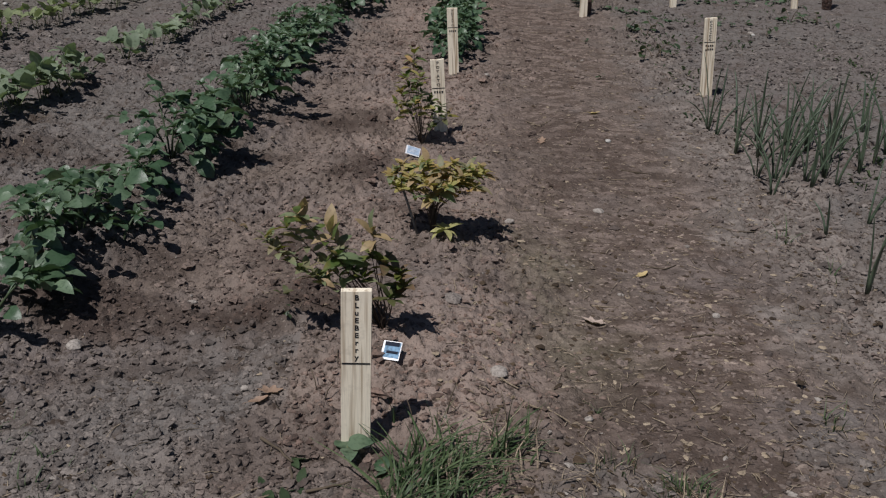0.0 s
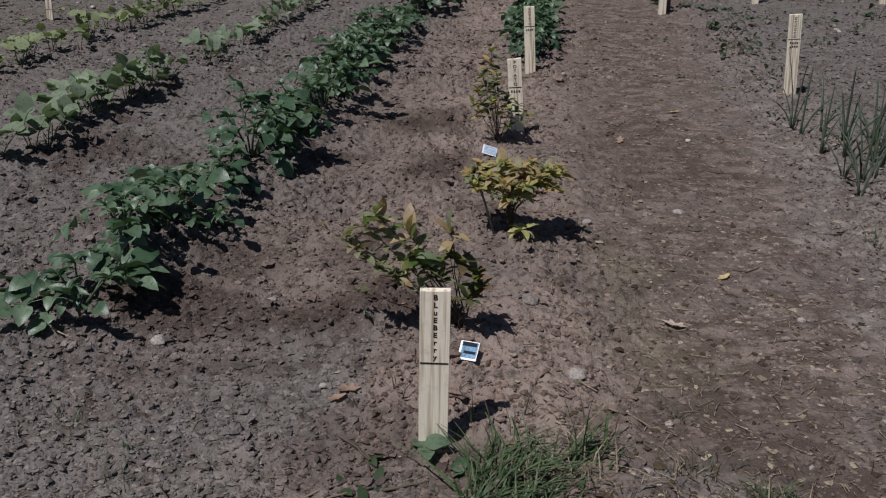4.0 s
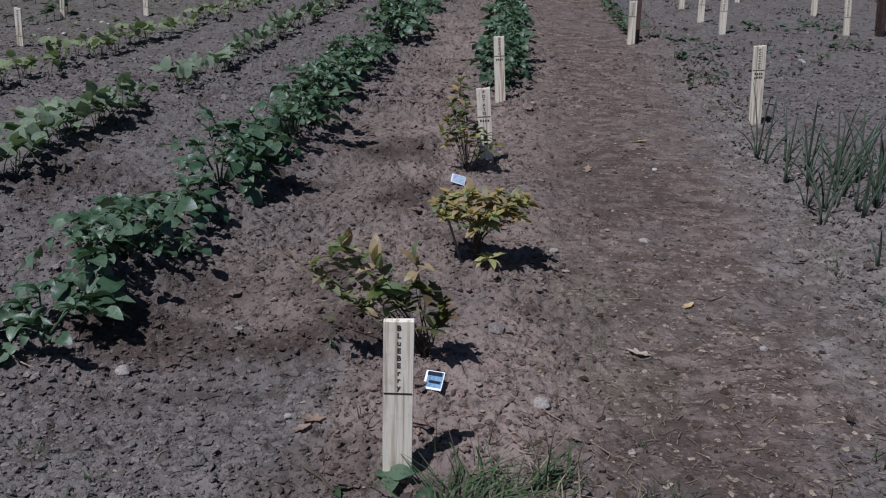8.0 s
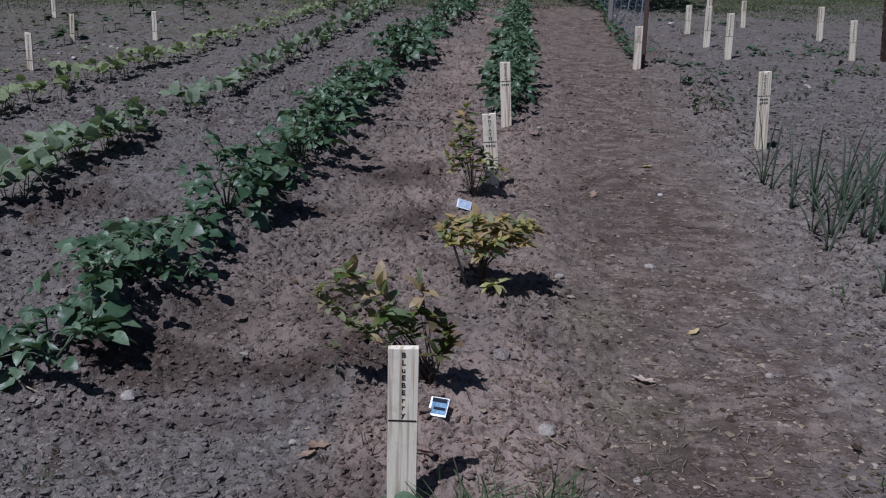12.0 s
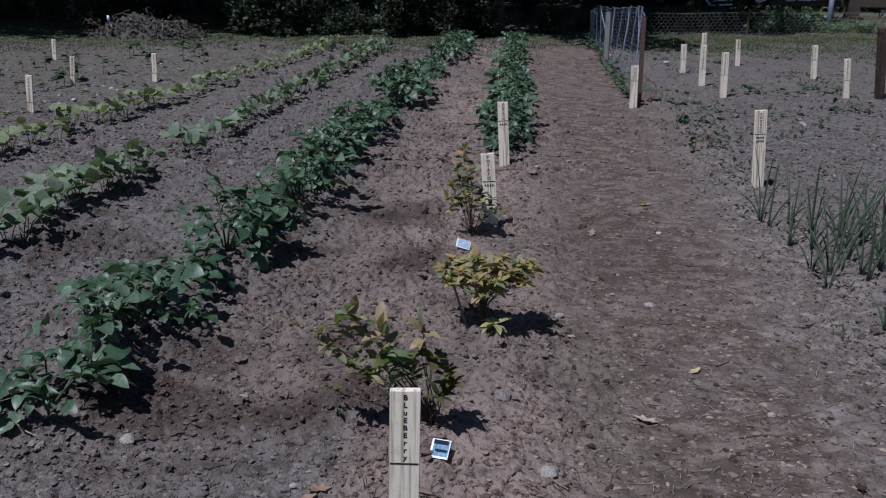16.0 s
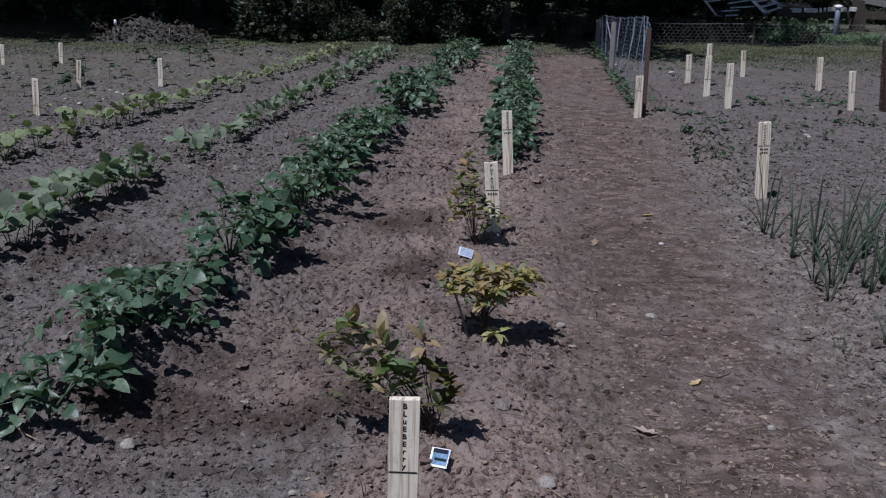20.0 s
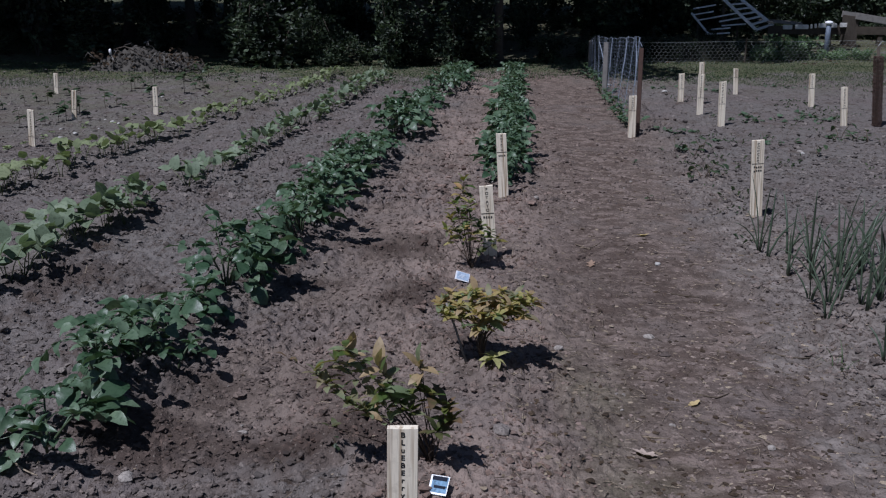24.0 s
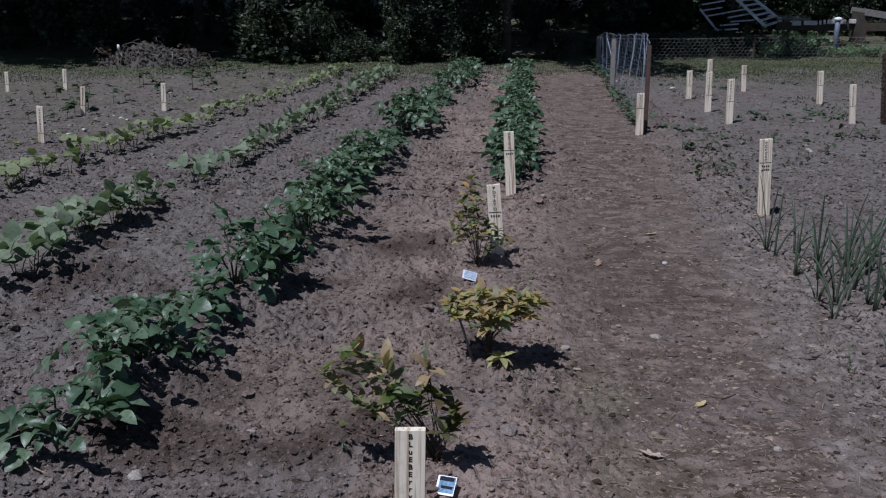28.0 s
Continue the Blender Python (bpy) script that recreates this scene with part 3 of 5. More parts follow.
def potato_plant(seed, x, y, stems, leaves, height, spread, label, group, leaf=1.0):
    r = random.Random(seed)
    root = thing("potato_plant", x, y, soil(x, y) - 0.01, label, "potato plant", group)
    tips = []
    for i in range(stems):
        a = 6.283 * (i + r.uniform(-0.3, 0.3)) / stems
        h, s = height * r.uniform(0.55, 0.9), spread * r.uniform(0.25, 0.55)
        pts = [Vector((0.012 * math.cos(a), 0.012 * math.sin(a), 0))]
        for t in (0.35, 0.7, 1.0):
            pts.append(Vector((s * t**1.3 * math.cos(a), s * t**1.3 * math.sin(a), h * t)))
        bm = bmesh.new()
        tube(bm, pts, (0.0055, 0.005, 0.004, 0.0025), 5)
        tips.append((pts, a, part("stem", bm, POTATO_STEM, root)))
    for pts, a, stem in tips:
        place_leaf(r.choice(POTATO_CROWNS), stem, pts[-1], r.uniform(0, 6.28), r.uniform(-0.25, 0.25), 0, r.uniform(0.9, 1.3))
    for i in range(leaves):
        pts, a, stem = tips[i % stems]
        t = r.uniform(0.42, 1.0) * 3
        k = min(2, int(t))
        at = pts[k].lerp(pts[k + 1], t - k)
        yaw = a - math.pi / 2 + r.uniform(-1.7, 1.7)
        place_leaf(r.choice(POTATO_LEAVES), stem, at, yaw, r.uniform(-0.35, 0.65), r.uniform(-0.5, 0.5), leaf * r.uniform(0.65, 1.2))
    return root


def copies(templates, places, seed, vary=0.15):
    """The first places take the templates themselves; the rest are copies with another turn and size."""
    r = random.Random(seed)
    for i, (x, y, s) in enumerate(places):
        src = templates[i % len(templates)]
        m = Matrix.Translation((x, y, soil(x, y) - 0.012)) @ Matrix.Rotation(r.uniform(0, 6.28), 4, "Z")
        m = m @ Matrix.Diagonal((s * r.uniform(1 - vary, 1 + vary), s * r.uniform(1 - vary, 1 + vary), s * r.uniform(1 - vary, 1 + vary), 1))
        if i < len(templates):
            src.matrix_basis = m
        else:
            copy_thing(src, m)


left_label = "bushy dark green potato plant growing in the long outer bed"
near_potatoes = [
    (-1.50, 1.72, 4, 12, 0.36, 0.22), (-1.17, 2.36, 4, 14, 0.22, 0.19), (-1.17, 2.76, 4, 14, 0.26, 0.17), (-1.12, 3.01, 4, 15, 0.28, 0.18), (-0.98, 3.04, 2, 4, 0.12, 0.16), (-1.10, 3.34, 3, 8, 0.17, 0.15),
    (-1.04, 3.58, 3, 8, 0.18, 0.15), (-1.02, 3.94, 5, 22, 0.30, 0.20), (-0.93, 4.22, 4, 12, 0.27, 0.18), (-0.94, 4.62, 4, 14, 0.26, 0.18), (-0.86, 4.92, 4, 14, 0.28, 0.18), (-0.84, 5.16, 3, 10, 0.24, 0.16),
]
for i, (x, y, st, lv, h, sp) in enumerate(near_potatoes):
    potato_plant(100 + i, x, y, st, lv, h, sp, left_label, "potato plants in the outer bed", 0.95)
templates = [potato_plant(130 + i, 0, 0, 4, 15, 0.28, 0.18, "compact dark green potato plant in the long outer bed", "potato plants in the outer bed", 0.88) for i in range(4)]
r0 = random.Random(5)
spots_left = [(row_left(y) + 0.05 + r0.uniform(-0.06, 0.06), y, k) for y, k in
              ((5.42, 0.9), (5.66, 0.9), (5.95, 0.95), (6.22, 1.0), (6.5, 1.0), (6.75, 0.95), (7.0, 1.0), (7.3, 0.95), (7.62, 0.9), (8.35, 1.1), (8.6, 1.25), (8.9, 1.2), (9.25, 1.2), (9.6, 1.0),
               (10.1, 0.8), (10.5, 0.9), (10.9, 0.95), (11.3, 1.0), (11.7, 1.0), (12.1, 0.95), (12.5, 1.0), (12.9, 1.0), (13.3, 0.9), (13.7, 0.8))]
copies(templates, spots_left, 6)
templates = [potato_plant(150 + i, 0, 0, 4, 17, 0.26, 0.165, "dense dark green potato plant in the middle bed", "potato plants in the middle bed", 0.98) for i in range(4)]
spots_mid = [(row_right(y) + r0.uniform(-0.04, 0.04), y, k) for y, k in [(6.55 + 0.30 * i, (0.75 if i == 0 else 1.0 - 0.010 * i) * r0.uniform(0.9, 1.1)) for i in range(27)]]
copies(templates, spots_mid, 8)


def ovate(seed, length, width, mat, tip=0.7):
    def build(bm):
        r = random.Random(seed)
        add_leaf(bm, Matrix.Identity(4), length, width, r.uniform(0.0, 0.3), r.uniform(0.1, 0.5), 6, tip, 0.1)

    return leaf_data("leaf", mat, build)


def small_plant(name, seed, x, y, stems, leaves, height, leafs, stem_mat, label, category, group, up=(0.2, 1.0), lean=0.25, low=0.5):
    r = random.Random(seed)
    root = thing(name, x, y, soil(x, y) - 0.008, label, category, group)
    for i in range(stems):
        a = 6.28 * (i + r.random() * 0.6) / stems
        h, s = height * r.uniform(0.6, 1.0), height * lean * r.uniform(0.3, 1.2)
        p = [Vector((0.008 * math.cos(a), 0.008 * math.sin(a), 0)), Vector((s * 0.4 * math.cos(a), s * 0.4 * math.sin(a), h * 0.5)), Vector((s * math.cos(a), s * math.sin(a), h))]
        bm = bmesh.new()
        tube(bm, p, (0.0035, 0.003, 0.0018), 4)
        stem = part("stem", bm, stem_mat, root)
        n = leaves // stems
        for k in range(n):
            t = 1.0 if k == 0 else r.uniform(low, 0.97)
            at = p[1].lerp(p[2], 2 * t - 1)
            place_leaf(r.choice(leafs), stem, at, r.uniform(0, 6.28), r.uniform(*up), r.uniform(-0.5, 0.5), r.uniform(0.7, 1.2))
    return root


bean_leaves = [ovate(200 + i, 0.102, 0.084, BEAN, 0.66) for i in range(5)]
pale_leaves = [ovate(210 + i, 0.084, 0.068, YELLOW_BEAN, 0.66) for i in range(4)]
dark_leaves = [ovate(220 + i, 0.095, 0.046, DARK_LEAF) for i in range(3)]
cover_leaves = [ovate(230 + i, 0.065, 0.045, POTATO) for i in range(3)]

templates = [small_plant("bean_plant", 300 + i, 0, 0, 3, 9, 0.20, bean_leaves, BEAN_STEM, "young bean plant with broad light green leaves", "bean plant", "bean plants in the second row", (-0.5, 1.25), 0.6, 0.72) for i in range(4)]
r0 = random.Random(11)
copies(templates, [(-2.14 + (y - 4.2) * 0.10 + r0.uniform(-0.07, 0.07), y, s) for y, s in
                   [(3.85 + 0.13 * i + r0.uniform(-0.03, 0.03), (0.98 if 3.85 + 0.13 * i < 5.3 else 0.8) * r0.uniform(0.85, 1.15)) for i in range(73)] if not 5.75 < y < 6.1]
       + [(-2.12, 4.52, 0.9), (-2.03, 4.66, 0.95), (-2.08, 4.84, 1.0), (-2.02, 5.0, 0.9), (-1.96, 5.16, 0.9), (-2.0, 5.34, 0.95), (-1.93, 5.48, 0.85)], 12)
templates = [small_plant("bean_plant", 320 + i, 0, 0, 2, 6, 0.17, pale_leaves, BEAN_STEM, "small bean plant with yellowish-green leaves", "bean plant", "bean plants in the third row", (-0.4, 1.2), 0.6, 0.7) for i in range(4)]
copies(templates, [(-3.2 + (y - 5.9) * 0.165 + r0.uniform(-0.12, 0.12), y, r0.uniform(0.85, 1.2) * (1.0 if y < 8.5 else 0.75)) for y in [5.5 + 0.09 * i for i in range(90)]], 13)
templates = [small_plant("pepper_seedling", 340 + i, 0, 0, 1, 7, 0.22, dark_leaves, BURLAP_STEM, "thin dark green seedling with drooping leaves", "seedling", "seedlings in the fourth row", (-0.45, 0.35), 0.15) for i in range(3)]
copies(templates, [(-4.4 + (y - 8.5) * 0.28 + r0.uniform(-0.25, 0.25), y, r0.uniform(0.7, 1.2)) for y in [8.3 + 0.19 * i for i in range(26)]]
       + [(-5.4 + (y - 8.5) * 0.30 + r0.uniform(-0.3, 0.3), y, r0.uniform(0.7, 1.2)) for y in [8.8 + 0.25 * i for i in range(20)]], 14)
templates = [small_plant("turnip_seedling", 360 + i, 0, 0, 2, 6, 0.05, pale_leaves, BEAN_STEM, "low pale green leafy seedling on bare soil", "seedling", "low seedlings beyond the third row", (0.1, 0.7)) for i in range(2)]
copies(templates, [(-3.75 + (y - 8.5) * 0.22 + r0.uniform(-0.15, 0.15), y, r0.uniform(0.5, 0.9)) for y in [7.6 + 0.22 * i for i in range(24)]], 15)
templates = [small_plant("vine_seedling", 380 + i, 0, 0, 2, 6, 0.06, cover_leaves, BEAN_STEM, "low dark green seedling in the fenced plot", "seedling", "low seedlings in the fenced plot", (0.0, 0.7), 0.9) for i in range(3)]
clumps = [(2.0, 8.95, 0.16, 8), (2.85, 9.85, 0.24, 14), (3.55, 10.0, 0.28, 16), (1.85, 8.0, 0.12, 4), (3.40, 8.65, 0.2, 6), (4.03, 12.72, 0.15, 6), (2.38, 12.5, 0.2, 8), (3.1, 12.2, 0.12, 4), (2.5, 8.5, 0.15, 4)]
copies(templates, [(cx + r0.gauss(0, s), cy + 0.5 * r0.gauss(0, s), r0.uniform(0.65, 1.1)) for cx, cy, s, n in clumps for _ in range(n)], 16)
templates = [small_plant("pea_plant", 390 + i, 0, 0, 3, 12, 0.17, cover_leaves, BEAN_STEM, "young green pea plant at the foot of the netting", "pea plant", "pea plants along the netting", (0.0, 0.9), 0.5) for i in range(3)]
copies(templates, [(1.55 + 0.018 * (y - 9) + r0.uniform(-0.06, 0.06), y, r0.uniform(0.75, 1.1)) for y in [9.0 + 0.21 * i for i in range(26)]], 17)
templates = [small_plant("dead_seedling", 400 + i, 0, 0, 2, 4, 0.11, [ovate(405 + i, 0.055, 0.03, DARK_LEAF)], BURLAP_STEM, "wilted dark brown seedling stem on bare soil", "seedling", "wilted seedlings", (-1.0, 0.4), 0.6) for i in range(2)]
copies(templates, [(1.87, 6.95, 1.3), (1.71, 6.80, 1.0), (1.79, 6.85, 1.0), (1.79, 7.96, 1.2), (1.9, 7.8, 1.0), (2.0, 7.9, 1.2), (3.40, 8.67, 1.1), (3.5, 8.55, 1.0), (3.6, 8.5, 0.9), (3.3, 8.5, 0.9), (3.65, 8.3, 1.0), (2.7, 8.6, 1.0), (2.95, 7.9, 0.9), (1.30, 6.1, 0.5), (1.35, 7.4, 0.5), (-0.26, 2.38, 0.5)], 18)


def onion_plant(seed, x, y, n, height):
    r = random.Random(seed)
    root = thing("onion_plant", x, y, soil(x, y) - 0.01, "upright grey-green onion with thin tubular leaves", "onion plant", "onions beside the path")
    for i in range(max(2, n - 2)):
        a, s, h = r.uniform(0, 6.28), r.uniform(0.04, 0.55) * height, height * r.uniform(0.55, 1.2)
        pts = []
        for t in (0, 0.2, 0.45, 0.7, 0.88, 1.0):
            d = s * t**1.6 + 0.006
            pts.append(Vector((d * math.cos(a), d * math.sin(a), h * (t - 0.10 * t**4 * (s / height) * 4))))
        bm = bmesh.new()
        w = r.uniform(0.0036, 0.0066)
        tube(bm, pts, (w * 1.2, w * 1.1, w, w * 0.8, w * 0.5, 0.0004), 6)
        part("leaf", bm, ONION, root)
    return root


for i, (x, y, n, h) in enumerate([(1.73, 5.00, 7, 0.42), (1.80, 4.05, 7, 0.46), (1.92, 4.72, 6, 0.40), (2.13, 4.30, 7, 0.42), (2.28, 4.22, 6, 0.40), (1.86, 4.50, 6, 0.42), (2.05, 4.66, 6, 0.44),
                                  (2.14, 4.58, 6, 0.38), (1.98, 4.12, 5, 0.36), (2.40, 4.35, 6, 0.42), (2.33, 4.75, 6, 0.42), (1.96, 4.38, 5, 0.40), (2.22, 4.85, 5, 0.42), (1.75, 2.82, 5, 0.30),
                                  (1.80, 3.36, 3, 0.22), (2.05, 3.55, 4, 0.30), (2.45, 4.05, 6, 0.38), (2.55, 4.55, 6, 0.40), (1.84, 4.85, 5, 0.36), (2.10, 4.05, 4, 0.32), (2.60, 5.0, 5, 0.36), (1.95, 4.25, 5, 0.34), (2.02, 4.48, 5, 0.36), (1.74, 4.88, 4, 0.40), (1.76, 4.56, 5, 0.36), (1.75, 4.15, 5, 0.40), (1.74, 3.87, 5, 0.34), (1.97, 4.02, 5, 0.36), (2.08, 4.15, 6, 0.36), (2.26, 4.57, 6, 0.40), (2.20, 4.42, 6, 0.34), (1.90, 4.18, 4, 0.28), (2.30, 4.55, 5, 0.38), (2.08, 4.80, 5, 0.34)]):
    onion_plant(500 + i, x, y, n, h)


def leafy_shoots(root, r, branches, mats, per, leaf_len, reach, upright):
    """Twigs under a bush; leaves crowd into whorls at the tip of each and thin out below."""
    blades = [ovate(r.randrange(9999), leaf_len * (0.8 + 0.15 * (i % 4)), leaf_len * (0.37 + 0.045 * (i % 4)), mats[i % len(mats)], 0.85) for i in range(6)]
    for pts in branches:
        pts = [Vector(p) for p in pts]
        n = len(pts)
        bm = bmesh.new()
        tube(bm, pts, [0.0028 * (1 - 0.7 * i / (n - 1)) for i in range(n)], 5)
        twig = part("twig", bm, TWIG, root)
        turn = r.uniform(0, 6.28)
        for k in range(per):
            t = (n - 1) * (1 - reach * (k / per) ** 2.0)
            j = min(n - 2, int(t))
            at = pts[j].lerp(pts[j + 1], t - j)
            turn += 2.4 + r.uniform(-0.4, 0.4)
            pitch = r.uniform(0.35, 1.0) * upright + 0.25 if k < 3 else r.uniform(-0.1, 0.75) * upright
            place_leaf(r.choice(blades), twig, at, turn, pitch, r.uniform(-0.5, 0.5), r.uniform(0.7, 1.2) * (0.75 if k < 2 else 1))


def blueberry(seed, x, y, branches, mats, per, leaf_len, label, reach=0.62, upright=0.9):
    """branches: lists of points from the base."""
    root = thing("blueberry_bush", x, y, soil(x, y) - 0.01, label, "blueberry bush", "blueberry bushes")
    leafy_shoots(root, random.Random(seed), branches, mats, per, leaf_len, reach, upright)
    return root


def fan(seed, ends, lift=0.35):
    r = random.Random(seed)
    out = []
    for ex, ey, ez in ends:
        pts = []
        for t in (0, 0.3, 0.6, 0.85, 1.0):
            b = t ** (1 + lift)
            pts.append((ex * b + r.uniform(-0.008, 0.008) * (t > 0), ey * b + r.uniform(-0.008, 0.008) * (t > 0), ez * t ** (1 - lift * 0.4)))
        out.append(pts)
    return out


def shoots(base_lean, ends):
    """Curved shoots from near the base to the given ends."""
    out = []
    for k, (ex, ey, ez) in enumerate(ends):
        bx = base_lean * ex
        wob = 0.012 * math.sin(k * 2.3)
        out.append([(bx * 0.2, 0.01 * math.sin(k), 0), (bx + 0.30 * ex * 0.4 + wob, 0.3 * ey, 0.30 * ez), (0.55 * ex - wob, 0.6 * ey + wob, 0.62 * ez), (0.82 * ex, 0.9 * ey, 0.86 * ez), (ex, ey, ez)])
    return out


bush = blueberry(61, 0.045, 2.31, shoots(0.1, [(-0.34, -0.05, 0.32), (-0.28, -0.04, 0.35), (-0.245, -0.06, 0.40), (-0.31, -0.07, 0.29), (-0.24, -0.08, 0.24), (-0.20, -0.07, 0.21), (-0.165, -0.05, 0.25), (-0.135, -0.07, 0.28), (-0.10, -0.05, 0.24), (-0.14, -0.02, 0.30)]),
                 (BLUEBERRY, BLUEBERRY, BLUEBERRY_DEEP, BLUEBERRY, BLUEBERRY_TAN), 13, 0.058, "sparse young blueberry bush with pale green and tan leaves", 0.40, 0.9)
blueberry_shoots = [((BLUEBERRY_TAN, BLUEBERRY), 6, 0.072, [(-0.235, -0.05, 0.39), (-0.155, -0.05, 0.34), (-0.03, -0.06, 0.35), (-0.025, -0.05, 0.33)], 1.7),
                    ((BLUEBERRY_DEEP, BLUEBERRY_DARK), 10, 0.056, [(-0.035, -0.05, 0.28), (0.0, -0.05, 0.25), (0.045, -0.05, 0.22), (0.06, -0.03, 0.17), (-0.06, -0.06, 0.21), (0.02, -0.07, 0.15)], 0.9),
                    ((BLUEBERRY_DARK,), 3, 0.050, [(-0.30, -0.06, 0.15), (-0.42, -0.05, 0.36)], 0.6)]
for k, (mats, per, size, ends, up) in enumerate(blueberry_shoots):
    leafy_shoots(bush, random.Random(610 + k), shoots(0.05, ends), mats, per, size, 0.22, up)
blueberry(62, 0.185, 3.12, fan(2, [(-0.16, 0.0, 0.235), (-0.12, 0.05, 0.265), (-0.08, -0.04, 0.25), (-0.03, 0.03, 0.28), (0.03, -0.02, 0.275), (0.07, 0.05, 0.275), (0.10, -0.03, 0.25), (0.15, 0.02, 0.255), (0.19, 0.03, 0.245), (0.0, 0.0, 0.23), (-0.09, 0.0, 0.21),
                                  (0.08, 0.0, 0.205), (-0.06, 0.07, 0.255), (0.12, 0.08, 0.245), (-0.13, -0.05, 0.21), (0.05, -0.08, 0.225), (0.16, -0.04, 0.215), (0.0, -0.07, 0.18), (-0.02, -0.09, 0.235), (0.18, 0.07, 0.25), (-0.15, 0.05, 0.24), (0.03, 0.0, 0.17)], 0.9),
          (BLUEBERRY_GOLD, BLUEBERRY_GOLD, BLUEBERRY_TAN, BLUEBERRY), 19, 0.056, "bushy blueberry with golden yellow-green leaves", 0.42, 0.8)
blueberry(64, 0.225, 3.05, [[(0, 0, 0), (0.004, -0.003, 0.03), (0.006, -0.005, 0.055)]], (PALE_YELLOW,), 9, 0.085, "low whorl of pale yellow leaves at the bush's foot", 0.2, 0.15)
bm = bmesh.new()
tube(bm, [(0.135, 3.10, soil(0.135, 3.10) - 0.02), (0.09, 3.11, 0.19), (0.05, 3.12, 0.30)], (0.0052, 0.0048, 0.0042), 7)
tagged(part("support_stick", bm, GREY_WOOD), "slanting bare brown stick pushed in beside the golden bush", "stick")
bush = blueberry(63, 0.115, 4.50, fan(3, [(-0.04, 0.0, 0.48), (-0.05, 0.03, 0.42), (-0.09, -0.02, 0.36), (-0.06, 0.0, 0.31), (-0.11, 0.02, 0.28), (-0.02, -0.04, 0.37), (-0.12, -0.03, 0.22), (-0.04, -0.05, 0.24), (0.0, 0.0, 0.28), (-0.07, 0.04, 0.20)], 0.15),
                 (BLUEBERRY_DEEP, BLUEBERRY, BLUEBERRY_DEEP, BLUEBERRY_GOLD), 11, 0.060, "slim upright blueberry bush with olive green leaves", 0.5)
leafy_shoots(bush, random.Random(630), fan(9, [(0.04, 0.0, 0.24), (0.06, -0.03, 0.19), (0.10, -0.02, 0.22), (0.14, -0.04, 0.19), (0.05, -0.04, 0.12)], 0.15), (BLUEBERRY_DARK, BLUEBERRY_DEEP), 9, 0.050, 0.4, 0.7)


# ---- marker stakes ----
def letters(text, size, parent, at, mat):
    cu = bpy.data.curves.new("lettering", "FONT")
    cu.body, cu.size, cu.align_x, cu.space_line, cu.extrude = text, size, "CENTER", 1.06, 0.0004
    cu.offset = size * 0.026
    tmp = bpy.data.objects.new("lettering", cu)
    scene.collection.objects.link(tmp)
    me = bpy.data.meshes.new_from_object(tmp.evaluated_get(bpy.context.evaluated_depsgraph_get()))
    bpy.data.objects.remove(tmp)
    me.materials.clear()
    ob = mesh_part("lettering", me, mat, parent, "black hand-written lettering", smooth=False)
    ob.matrix_basis = Matrix.Translation(at) @ Matrix.Rotation(radians(90), 4, "X")
    return ob


